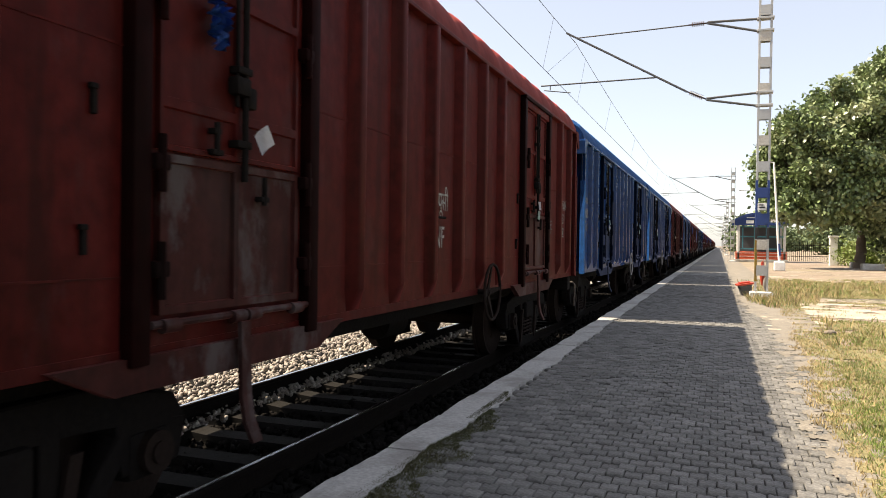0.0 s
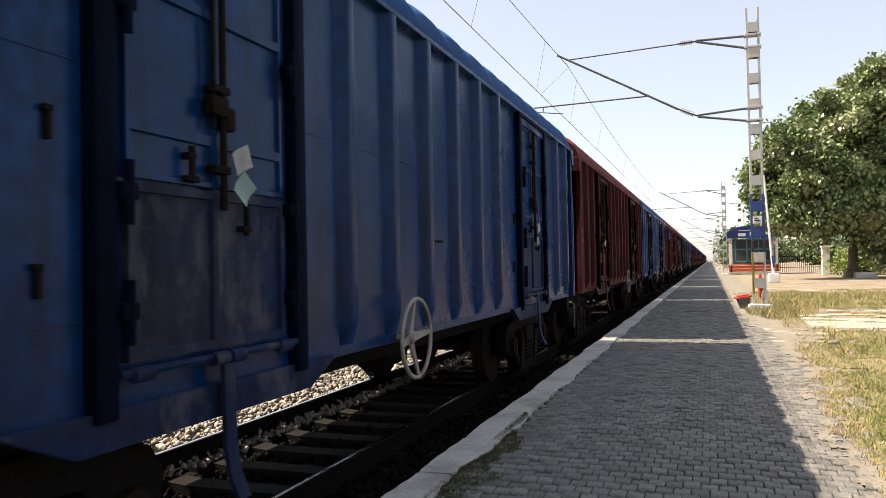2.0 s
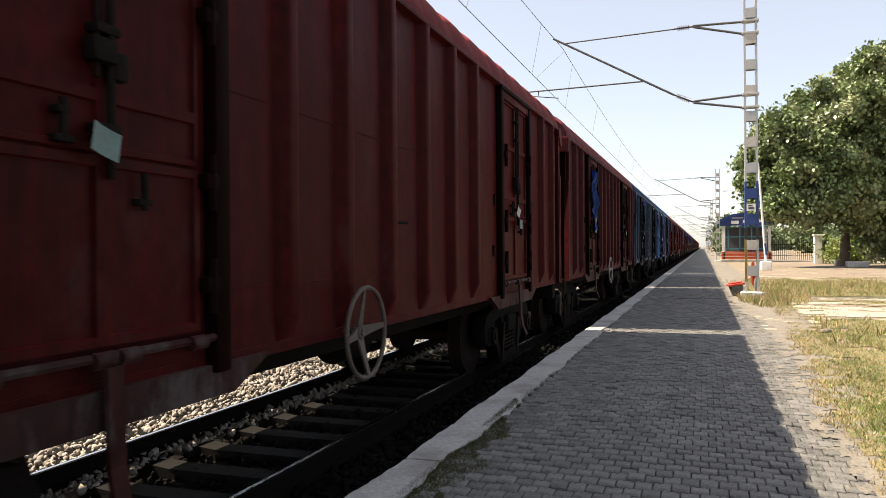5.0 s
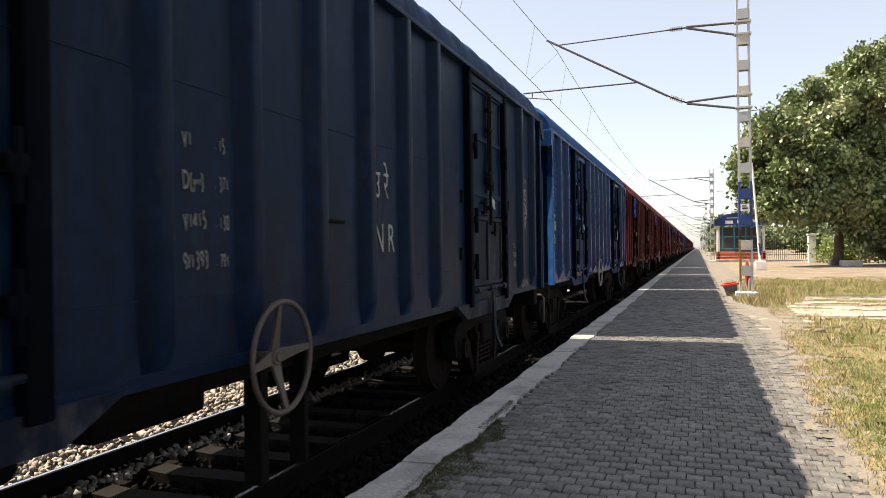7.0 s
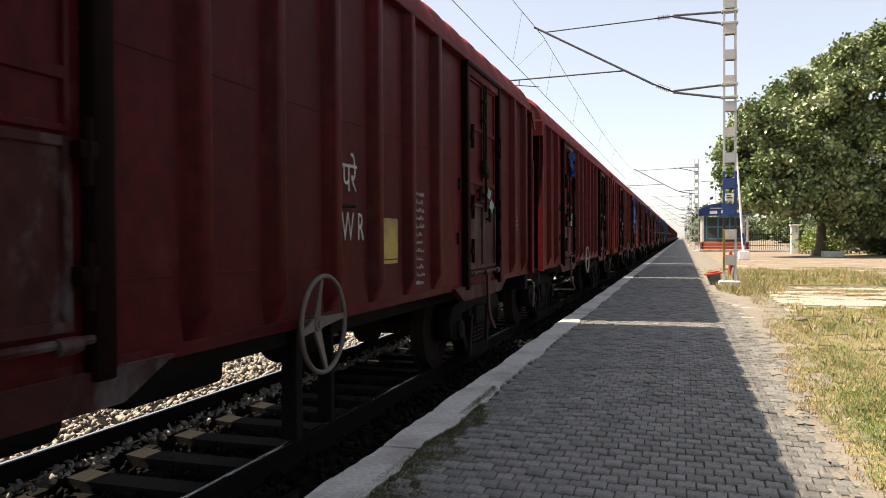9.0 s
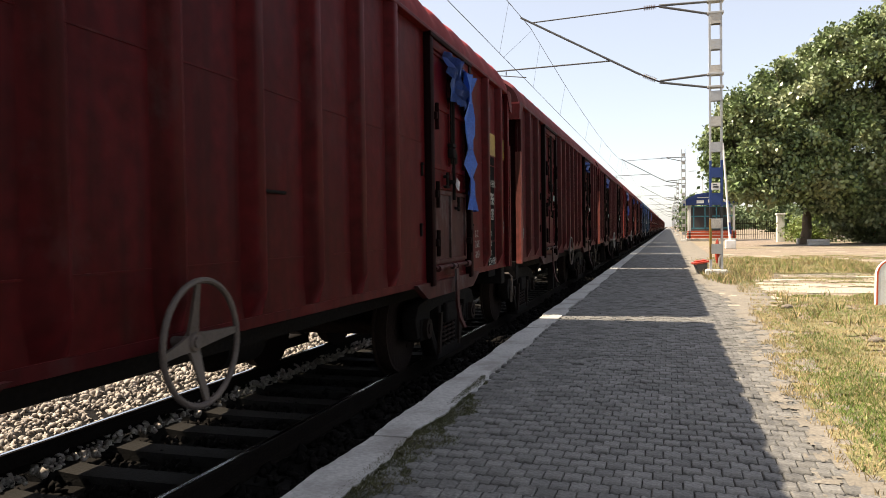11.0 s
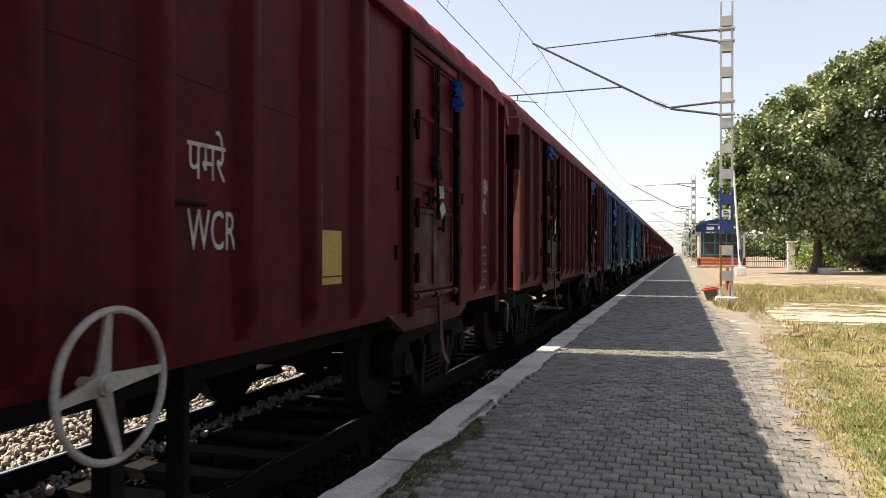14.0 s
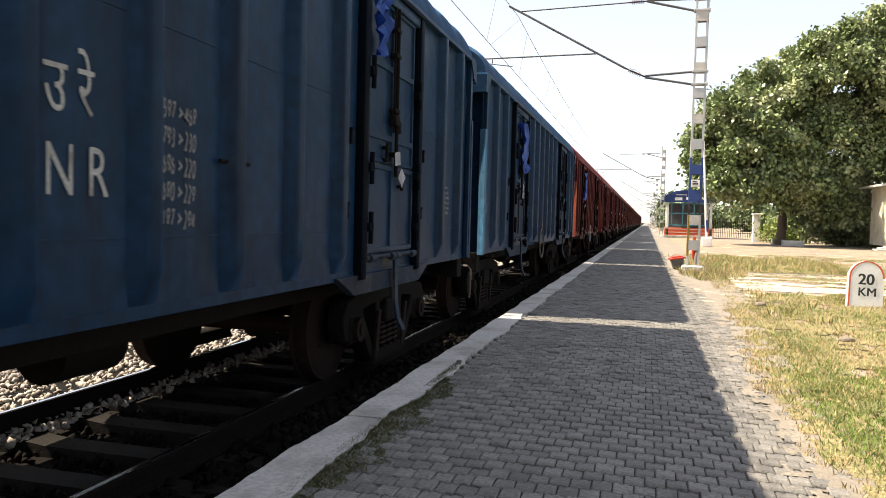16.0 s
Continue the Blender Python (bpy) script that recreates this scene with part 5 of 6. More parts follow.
def hung_bag():
    t = thing("hung_bag", "red and white cloth bag hung at the mast foot", "bag", at=pose(1.34, 24.72, 0.2))
    bm = bmesh.new()
    bmesh.ops.create_icosphere(bm, subdivisions=3, radius=1)
    for v in bm.verts:
        v.co = Vector((v.co.x * 0.065, v.co.y * 0.06, 0.46 + v.co.z * 0.34)) * (1 + 0.15 * noise.noise(v.co * 3))
    part("sack", bm, RED, t, smooth=True)
    bm = bmesh.new()
    bmesh.ops.create_icosphere(bm, subdivisions=2, radius=1)
    for v in bm.verts:
        v.co = Vector((0.08 + v.co.x * 0.07, -0.02 + v.co.y * 0.06, 0.20 + v.co.z * 0.20))
    part("wrap", bm, PALE_PIPE, t, "grey-white wrap", smooth=True)


hung_bag()


def km_stone():
    t = thing("kilometre_stone", "white kilometre stone with black 20 KM and a red rim", "milestone", at=pose(3.66, 16.1, 0.0, -3, 2, 4))
    outline = [(-0.28, 0.0), (0.28, 0.0), (0.28, 0.52)] + [(0.28 * math.cos(a), 0.52 + 0.28 * math.sin(a)) for a in [math.pi * i / 16 for i in range(1, 16)]] + [(-0.28, 0.52)]
    part("stone", prism(bmesh.new(), outline, "y", -0.05, 0.05), WHITE, t)
    inner = [(u * 0.9, 0.02 + v * 0.955) for u, v in outline]
    bm = bmesh.new()
    n = len(outline)
    vo = [bm.verts.new((u * 1.005, -0.054, v * 1.003)) for u, v in outline]
    vi = [bm.verts.new((u, -0.054, v)) for u, v in inner]
    wo = [bm.verts.new((u * 1.005, -0.049, v * 1.003)) for u, v in outline]
    for i in range(2, n):
        k = (i + 1) % n
        bm.faces.new((vo[i], vo[k], vi[k], vi[i]))
        bm.faces.new((wo[i], wo[k], vo[k], vo[i]))
    part("rim", bm, RED_WALL, t, "thin red painted rim")
    for text, x, z, size in (("20", -0.14, 0.40, 0.26), ("KM", -0.135, 0.20, 0.21)):
        cu = bpy.data.curves.new("number", "FONT")
        cu.body, cu.size, cu.offset = text, size, 0.003 if text == "20" else 0.0
        ob = bpy.data.objects.new("number", cu)
        me = bpy.data.meshes.new_from_object(ob)
        bpy.data.objects.remove(ob)
        me.materials.append(BLACK)
        for k in (0, 1):
            part("number" if text == "20" else "unit", me, None, t, "black painted writing", at=pose(x + 0.009 * k, -0.056 - 0.001 * k, z, 90, 0, 0))


km_stone()


def lamp_post(x, y, top, lean, head):
    t = thing("lamp_post", "thin white lamp post in a whitewashed block", "lamp post", "lamp posts", at=pose(x, y, 0))
    part("pole", rod(bmesh.new(), (0, 0, 0.3), (lean, 0, top), 0.075, 12, 0.05), WHITE, t, smooth=True)
    part("lower_band", rod(bmesh.new(), (0, 0, 0.9), (lean * 0.16, 0, 1.6), 0.082, 12), ROYAL, t, "blue painted band", smooth=True)
    part("block", box(bmesh.new(), -0.3, 0.3, -0.3, 0.3, 0, 0.55, 0.05), WHITE, t)
    if head:
        part("arm", bent(bmesh.new(), [(lean, 0, top), (lean - 0.5, 0, top + 0.1), (lean - 1.1, 0, top + 0.12)], 0.035), GALV, t, smooth=True)
        part("lamp_head", box(bmesh.new(), lean - 1.7, lean - 1.05, -0.1, 0.1, top + 0.07, top + 0.17, 0.03), GALV, t)
    else:
        part("arm", bent(bmesh.new(), [(lean, 0, top), (lean - 0.25, 0, top + 0.02)], 0.03), GALV, t, smooth=True)


lamp_post(3.55, 50.5, 6.4, -0.4, False)
lamp_post(4.3, 108.0, 8.6, -0.1, True)


def shelter():
    """A small open waiting shelter with a blue fascia, turquoise frames and an orange-red low wall."""
    t = thing("platform_shelter", "blue-roofed platform shelter with turquoise frames and red low wall", "shelter", at=pose(1.6, 76, 0))
    W, D = 4.3, 5.0
    part("floor_slab", box(bmesh.new(), -0.1, W + 0.1, -0.1, D, 0, 0.25, 0.03), CEMENT, t)
    for x in (0.25, W - 0.2):
        for y in (0.1, D - 0.4):
            part("post", box(bmesh.new(), x - 0.1, x + 0.1, y - 0.1, y + 0.1, 0.25, 3.5, 0.02), WHITE, t)
    bm = prism(bmesh.new(), [(-0.35, 3.32), (W + 0.3, 3.32), (W + 0.3, 3.75), (W * 0.78, 4.35), (W * 0.5, 4.55), (W * 0.2, 4.35), (-0.35, 3.8)], "y", -0.35, -0.2)
    part("fascia", bm, ROYAL, t, "dark blue fascia board")
    bm = prism(bmesh.new(), [(-0.4, 3.7), (W * 0.5, 4.6), (W + 0.4, 3.7), (W + 0.4, 3.62), (W * 0.5, 4.5), (-0.4, 3.62)], "y", -0.4, D + 0.2)
    part("roof", bm, ROYAL, t, "dark blue roof sheet")
    for a, b, z in ((0.85, 1.5, 3.5), (1.85, 2.2, 3.55), (2.9, 3.6, 3.6)):
        bm = box(bmesh.new(), a, b, -0.36, -0.352, z, z + 0.28)
        part("sign_bar", bm, WHITE, t, "white bar of unreadable writing")
    bm = box(bmesh.new(), 0.9, 1.9, -0.36, -0.353, 3.98, 4.05)
    part("sign_bar", bm, WHITE, t)
    part("low_wall", box(bmesh.new(), 0.0, W, 0.0, 0.12, 0.25, 0.95, 0.02), RED_WALL, t, "orange-red low wall")
    for z in (0.5, 0.8):
        part("wall_groove", box(bmesh.new(), 0.0, W, -0.012, 0.0, z, z + 0.04), WHITE, t)
    for x in (0.6, 1.6, 2.6, 3.6):
        part("window_frame", box(bmesh.new(), x - 0.05, x + 0.05, 0.03, 0.11, 1.15, 3.3), TEAL, t)
    for z in (1.2, 2.3, 3.2):
        part("window_frame", box(bmesh.new(), 0.35, W - 0.3, 0.03, 0.11, z - 0.05, z + 0.05), TEAL, t)
    # dark sheet added for the dim view through the shelter
    part("back_panel", box(bmesh.new(), 0.35, W - 0.3, D - 0.6, D - 0.5, 0.25, 3.3), DARKGREY, t)
    part("bench", box(bmesh.new(), 0.6, W - 0.6, 2.0, 2.5, 0.6, 0.7, 0.02), RED_WALL, t)


shelter()


def booth():
    t = thing("cream_booth", "small cream-painted building with a flat grey roof and steps", "building", at=pose(14.35, 53.8, 0))
    for name, lim in (("wall", (0.0, 1.3, 0, 0.25, 0.3, 4.0)), ("wall", (0.0, 0.25, 0.25, 4.0, 0.3, 4.0)), ("wall", (1.75, 5.5, 0, 0.25, 0.3, 4.0)), ("wall", (5.25, 5.5, 0.25, 4.0, 0.3, 4.0)), ("wall", (0.25, 5.25, 3.75, 4.0, 0.3, 4.0))):
        part(name, box(bmesh.new(), *lim), CREAM, t)
    part("pilaster", box(bmesh.new(), -0.06, 0.2, -0.08, 0.0, 0.3, 4.0), CREAM, t)
    part("door_leaf", box(bmesh.new(), 1.3, 1.75, 0.10, 0.16, 0.3, 3.6), BARK, t, "dark wooden door")
    part("roof", prism(bmesh.new(), [(-0.75, 3.96), (6.0, 4.4), (6.0, 4.52), (-0.75, 4.08)], "y", -0.9, 4.4), CEMENT, t, "grey slab roof")
    for k in range(3):
        part("step", box(bmesh.new(), -0.9 + 0.3 * k, 2.4, -1.1 + 0.3 * k, 0.0, 0.0, 0.12 + 0.1 * k, 0.02), CEMENT, t)


booth()


def small_things():
    for x, y, w in ((9.4, 56.5, 1.3), (9.0, 60.5, 0.6)):
        t = part("stone_block", box(bmesh.new(), -w / 2, w / 2, -0.25, 0.25, 0, 0.42, 0.05), CEMENT, at=pose(x, y, 0, 0, 0, 6))
        tagged(t, "low weathered cement block on the sand", "block", "cement blocks")
    t = thing("red_bench", "orange-red board bench in the tree's shade", "bench", at=pose(14.0, 62.5, 0))
    part("backrest", box(bmesh.new(), 0, 1.5, 0.3, 0.36, 0.6, 1.5, 0.02), RED_WALL, t)
    part("seat", box(bmesh.new(), 0, 1.5, -0.15, 0.3, 0.5, 0.58, 0.02), RED_WALL, t)
    for x in (0.1, 1.4):
        part("leg", box(bmesh.new(), x - 0.05, x + 0.05, -0.1, 0.0, 0, 0.5), BLACK, t)
    t = thing("white_pillar", "white-painted square gate pillar", "pillar", at=pose(8.6, 68, 0))
    part("shaft", box(bmesh.new(), -0.28, 0.28, -0.28, 0.28, 0, 2.2, 0.03), WHITE, t)
    part("cap", box(bmesh.new(), -0.34, 0.34, -0.34, 0.34, 2.2, 2.34, 0.02), WHITE, t)
    t = thing("picket_fence", "thin rusty rail fence beyond the shelter", "fence", at=pose(5.9, 84, 0))
    for k in range(34):
        part("picket", rod(bmesh.new(), (k * 0.18, k * 0.05, 0), (k * 0.18, k * 0.05, 1.9 + 0.1 * math.sin(k * 3)), 0.022, 6), BRAKE_RUST, t)
    for z in (0.5, 1.6):
        part("fence_rail", rod(bmesh.new(), (0, 0, z), (6.0, 1.7, z), 0.025, 6), BRAKE_RUST, t)
    rnd = random.Random(4)
    first = None
    for x, y, s in ((2.35, 11.6, 0.07), (1.28, 5.3, 0.10), (3.0, 12.7, 0.04), (1.75, 7.4, 0.03), (1.9, 15.4, 0.08), (2.6, 10.2, 0.03)):
        bm = bmesh.new()
        bmesh.ops.create_icosphere(bm, subdivisions=2, radius=s)
        for v in bm.verts:
            v.co = Vector((v.co.x * 1.3, v.co.y, v.co.z * 0.6)) * (1 + 0.35 * noise.noise(v.co * 9 + Vector((x, y, 0))))
        ob = part("stone", bm, FIELDSTONE, at=pose(x, y, s * 0.35))
        tagged(ob, "grey field stone lying in the dry grass", "stone", "stones in the grass")


small_things()


# ---- plants ----
def leaf_mesh(name, blobs, clusters, per, size, mat, seed, spread=0.55, shell=0.45, lumps=0):
    """A crown of separate leaves in clusters that fill rounded masses, thinning at the outline."""
    rng = np.random.default_rng(seed)
    if lumps:
        small = []
        for bx, by, bz, rx, ry, rz in blobs:
            for _ in range(lumps):
                d = rng.normal(size=3)
                d /= np.linalg.norm(d)
                k = rng.uniform(0.15, 0.36)
                f = rng.uniform(0.62, 0.98)
                small.append((bx + d[0] * rx * f, by + d[1] * ry * f, bz + d[2] * rz * f, rx * k, ry * k, rz * k * 0.9))
        blobs = small
    vol = np.array([b[3] * b[4] * b[5] for b in blobs]) ** 0.67
    pick = rng.choice(len(blobs), clusters, p=vol / vol.sum())
    B = np.array(blobs)[pick]
    d = rng.normal(size=(clusters, 3))
    d /= np.linalg.norm(d, axis=1)[:, None]
    lump = 0.86 + 0.20 * np.sin(d[:, :1] * 5 + pick[:, None]) * np.cos(d[:, 2:] * 6 + d[:, 1:2] * 4)
    r = (shell + (1 - shell) * rng.random((clusters, 1)) ** 0.5) * lump
    r *= np.where(rng.random((clusters, 1)) < 0.06, 1.12, 1.0)
    c = B[:, :3] + d * r * B[:, 3:]
    n = clusters * per
    off = rng.normal(size=(n, 3)) * spread * np.array([1, 1, 0.75])
    p = np.repeat(c, per, 0) + off
    s = size * rng.uniform(0.55, 1.3, (n, 1))
    a = rng.normal(size=(n, 3))
    a[:, 2] -= 0.5
    a /= np.linalg.norm(a, axis=1)[:, None]
    b = np.cross(a, rng.normal(size=(n, 3)))
    b /= np.linalg.norm(b, axis=1)[:, None] + 1e-9
    nrm = np.cross(a, b) * 0.12
    v = np.stack([p, p + a * s * 0.5 + b * s * 0.32 + nrm * s, p + a * s, p + a * s * 0.5 - b * s * 0.32 + nrm * s], 1).reshape(-1, 3)
    f = np.arange(n * 4).reshape(n, 4)
    return from_arrays(name, v, f, mat)


def limb(bm, a, b, r0, r1, seed, steps=6):
    rnd = random.Random(seed)
    a, b = Vector(a), Vector(b)
    last, lr = a, r0
    for i in range(1, steps + 1):
        f = i / steps
        p = a.lerp(b, f) + Vector((rnd.uniform(-1, 1), rnd.uniform(-1, 1), rnd.uniform(-0.5, 0.5))) * 0.05 * (b - a).length * (1 - f)
        r = r0 + (r1 - r0) * f
        rod(bm, last, p, lr, 9, r)
        last, lr = p, r


def tree(label, foot, blobs, clusters, per, size, seed, mat=LEAF, trunk=0.32, spread=0.27):
    x, y = foot
    t = thing("tree", label, "tree", "trees by the platform", at=pose(x, y, 0))
    bm = bmesh.new()
    fork = Vector((0.2, 0.1, 2.8))
    limb(bm, (0, 0, -0.1), fork, trunk * 1.25, trunk * 0.8, seed, 5)
    for k, b in enumerate(blobs):
        c = Vector((b[0] - x, b[1] - y, b[2]))
        limb(bm, fork, c, trunk * 0.6, 0.08, seed + k)
        for j in range(4):
            rnd = random.Random(seed * 31 + k * 7 + j)
            tip = c + Vector((rnd.uniform(-1, 1) * b[3], rnd.uniform(-1, 1) * b[4], rnd.uniform(-0.6, 0.9) * b[5])) * 0.75
            limb(bm, fork.lerp(c, 0.6), tip, trunk * 0.22, 0.03, seed + k * 11 + j, 5)
    part("trunk", bm, BARK, t, "grey-brown trunk and limbs", smooth=True)
    me = leaf_mesh("crown", [(b[0] - x, b[1] - y, *b[2:]) for b in blobs], clusters, per, size, mat, seed, spread, 0.3, 26)
    tagged(part("crown", me, mat, t, "dense dark green leaves"), kind="stuff")


tree("large broad-leaved tree with a dense dark green crown", (9.2, 60.0),
     [(6.0, 57, 6.6, 3.9, 4.0, 4.2), (8.4, 58, 8.2, 4.3, 4.4, 4.2), (11.8, 59, 10.4, 4.4, 4.6, 4.6), (8.0, 57, 5.4, 3.6, 2.6, 2.3), (11.4, 58.6, 6.4, 3.6, 3.0, 3.4), (4.0, 57, 6.4, 1.9, 1.9, 2.0), (5.6, 56, 4.6, 2.4, 2.0, 1.6), (9.4, 57.2, 4.9, 3.2, 2.0, 1.8), (14.0, 59.4, 13.4, 3.6, 3.4, 3.3), (11.4, 58.5, 12.6, 2.0, 2.4, 2.2), (8.6, 58, 10.2, 2.8, 3.0, 2.4), (5.0, 58, 8.0, 2.0, 2.4, 2.2), (6.0, 56, 4.0, 2.2, 1.8, 1.5), (10.4, 58.6, 3.4, 2.0, 1.6, 1.6), (12.8, 59.4, 3.0, 2.4, 1.6, 1.7)], 5600, 30, 0.31, 3, spread=0.26)
tree("large leafy tree merging with its neighbour", (16.5, 62.0),
     [(15.8, 60, 10.8, 4.6, 4.6, 4.6), (19.5, 62, 11.6, 5, 5, 5), (17.5, 61, 8.4, 4.5, 3.6, 3.6), (22.5, 62, 7, 4, 4, 4.5), (15.0, 64, 4.4, 3.4, 2.4, 2.4)], 3200, 30, 0.31, 8, spread=0.26)


def thicket(name, label, lim, count, size, mat, seed):
    x0, x1, y0, y1, h = lim
    rng = np.random.default_rng(seed)
    blobs = [(rng.uniform(x0, x1), rng.uniform(y0, y1), h * rng.uniform(0.25, 0.55), rng.uniform(0.8, 1.6) * h * 0.4, h * 0.4, h * rng.uniform(0.3, 0.5)) for _ in range(14)]
    me = leaf_mesh(name, blobs, count, 24, size, mat, seed, 0.35)
    return tagged(part(name, me, mat), label, "shrubs", kind="stuff")


thicket("undergrowth", "shaded green undergrowth behind the trees", (12.0, 18.5, 61, 65, 2.6), 520, 0.26, LEAF, 21)
thicket("bright_shrub", "bright green shrub beside the white pillar", (9.6, 11.8, 66, 69, 2.3), 220, 0.2, GRASS, 23)


def far_woods():
    """Hazy woods along the horizon."""
    rng = np.random.default_rng(6)
    blobs = []
    for k in range(70):
        y = rng.uniform(115, 420)
        x = 2.2 + 0.012 * y + abs(rng.normal()) * 3 + rng.uniform(0, 1) ** 2 * 0.35 * y
        h = rng.uniform(3.0, 5.2) * (1.0 if y > 160 else 0.8)
        blobs.append((x, y, h * 0.8, h * 0.7, h * 0.7, h * rng.uniform(0.7, 1.1)))
    tagged(part("far_woods", leaf_mesh("far_woods", blobs, 5200, 12, 0.9, LEAF_FAR, 6, 0.9), LEAF_FAR), "hazy far trees along the horizon", "woods", kind="stuff")
    blobs = [(x, rng.uniform(300, 420), 5, 14, 8, rng.uniform(5, 8)) for x in np.linspace(30, 420, 34)]
    blobs += [(x, rng.uniform(300, 420), 5, 14, 8, rng.uniform(5, 8)) for x in np.linspace(-420, -40, 34)]
    tagged(part("far_woods", leaf_mesh("far_woods", blobs, 5000, 10, 2.0, LEAF_FAR, 9, 1.8), LEAF_FAR), "far belt of hazy trees", "woods", kind="stuff")


far_woods()


def edge_of_grass(y):
    """How far right the paving stays bare, at a distance y along the platform."""
    return np.interp(y, [0, 5.5, 6.5, 8, 9.4, 11.3, 13.3, 17, 18, 20, 24, 30], [1.3, 1.12, 1.0, 0.97, 1.05, 1.15, 1.26, 1.42, 1.5, 1.5, 0.95, 1.5])


def grass(name, label, mat, seed, count, dens, hmin, hmax, width):
    """Blades of grass where dens(x, y) lets them grow."""
    rng = np.random.default_rng(seed)
    y = -3.0 + 42.0 * rng.random(count * 3) ** 1.15
    x = 0.9 + rng.random(count * 3) * (1.5 + 0.33 * np.abs(y))
    keep = rng.random(count * 3) < dens(x, y)
    x, y = x[keep][:count], y[keep][:count]
    n = len(x)
    a = rng.uniform(0, 2 * np.pi, n)
    h = rng.uniform(hmin, hmax, n)
    grow = 1 + 0.035 * np.abs(y)
    w = width * rng.uniform(0.6, 1.3, n) * grow
    lean = rng.uniform(0.1, 0.9, n) * h
    b = rng.uniform(0, 2 * np.pi, n)
    z = np.interp(x, [1.0, 1.6, 3, 8], [-0.006, -0.006, 0, 0.02])
    p = np.stack([x, y, z - 0.005], 1)
    q = np.stack([np.cos(a) * w, np.sin(a) * w, np.zeros(n)], 1)
    tip = p + np.stack([np.cos(b) * lean, np.sin(b) * lean, h], 1)
    mid = (p + tip) / 2 + np.stack([np.zeros(n), np.zeros(n), h * 0.12], 1)
    v = np.stack([p - q, p + q, mid + q * 0.7, tip, mid - q * 0.7], 1).reshape(-1, 3)
    f = np.arange(n * 5).reshape(n, 5)
    tagged(part(name, from_arrays(name, v, f, mat), mat), label, "grass", kind="stuff")


def wave(x, y, s):
    """A soft uneven field between 0 and 1."""
    total = 0.0
    for k, (c, d, e) in enumerate(((1.7, 1.3, 0.4), (2.9, -2.3, 1.9), (-4.7, 5.3, 4.1), (9.1, 7.7, 2.6))):
        total = total + 0.5 / (1 + 0.45 * k) * np.sin((c * x + d * y) * 0.8 * s + e + 1.6 * np.sin((d * x - c * y) * 0.45 * s + k))
    return np.clip(0.5 + 0.42 * total, 0, 1)


def bare(x, y):
    """1 on open sand, 0 where plants grow."""
    wander = 1.4 * (wave(x, y * 0.6, 0.9) - 0.5)
    sand = ((y + wander > 18.2) & (y + wander < 25.0) & (x > 2.0 + 0.5 * wander)) | ((y > 15.6) & (y < 18.4) & (x + wander < 2.3)) | (y + 3 * wander > 36.5)
    sand = sand | ((y > 26.5) & (x > 6.6 + wander))
    streak = wave(x * 0.35, y * 2.4, 1.1) > 0.70
    return np.where(sand, np.where(streak, 0.4, 0.97), np.where(wave(x * 2, y * 2, 1.3) > np.where(y < 9, 0.92, 0.72), 0.75, 0.0))


def dry(x, y):
    inside = x > edge_of_grass(y) + 0.25 * (wave(x * 3, y * 3, 1.2) - 0.6)
    fringe = np.exp(-((x - edge_of_grass(y)) / 0.30) ** 2)
    return inside * (1 - bare(x, y)) * np.clip(np.where(y < 8.2, 0.12, 0.30 + 0.6 * wave(x, y, 1.1)) + 0.55 * fringe, 0, 1)


def fresh(x, y):
    inside = x > edge_of_grass(y) + 0.10 + 0.25 * (wave(x * 3, y * 3, 1.2) - 0.5)
    clump = np.clip(wave(x * 1.6, y, 1.0) * 1.8 - 0.6, 0, 1)
    return inside * (1 - bare(x, y)) * np.where(y < 8.6 + 1.6 * wave(x, y, 1.5), 0.95 - 0.7 * (x < edge_of_grass(y) + 0.25), 0.06 + 0.60 * clump)


def sand_drift():
    """Blown sand that covers the paving's right border with a ragged edge."""
    rng = np.random.default_rng(91)
    X = np.linspace(0.42, 1.9, 75)
    Y = np.concatenate([np.arange(-2.0, 16, 0.03), np.arange(16, 40, 0.06), np.arange(40, 200, 4)])
    gx, gy = np.meshgrid(X, Y)
    rough = 0.32 * (wave(gx * 2.2, gy * 1.4, 1.1) - 0.5) + 0.34 * (wave(gx * 7, gy * 6, 1.3) - 0.5)
    border = np.interp(gy, [0, 6, 8, 10, 13, 17, 18.2, 22.7, 26, 40, 200], [1.08, 0.95, 0.90, 0.97, 1.04, 1.02, 0.90, 0.66, 0.58, 0.62, 0.9])
    keep = ((gx + rough > border) & ((gy > 16.5) | (gx < edge_of_grass(gy) + 0.35)))[:-1, :-1]
    gz = 0.0035 + 0.006 * np.clip(gx - border, 0, 1) + 0.002 * rng.random(gx.shape)
    idx = np.arange(gx.size).reshape(gx.shape)
    f = np.stack([idx[:-1, :-1], idx[:-1, 1:], idx[1:, 1:], idx[1:, :-1]], -1)[keep]
    tagged(part("sand_drift", from_arrays("sand_drift", np.stack([gx, gy, gz], -1).reshape(-1, 3), f, SAND), SAND), "dusty sand drifted over the paving border", "sand", kind="stuff")


sand_drift()


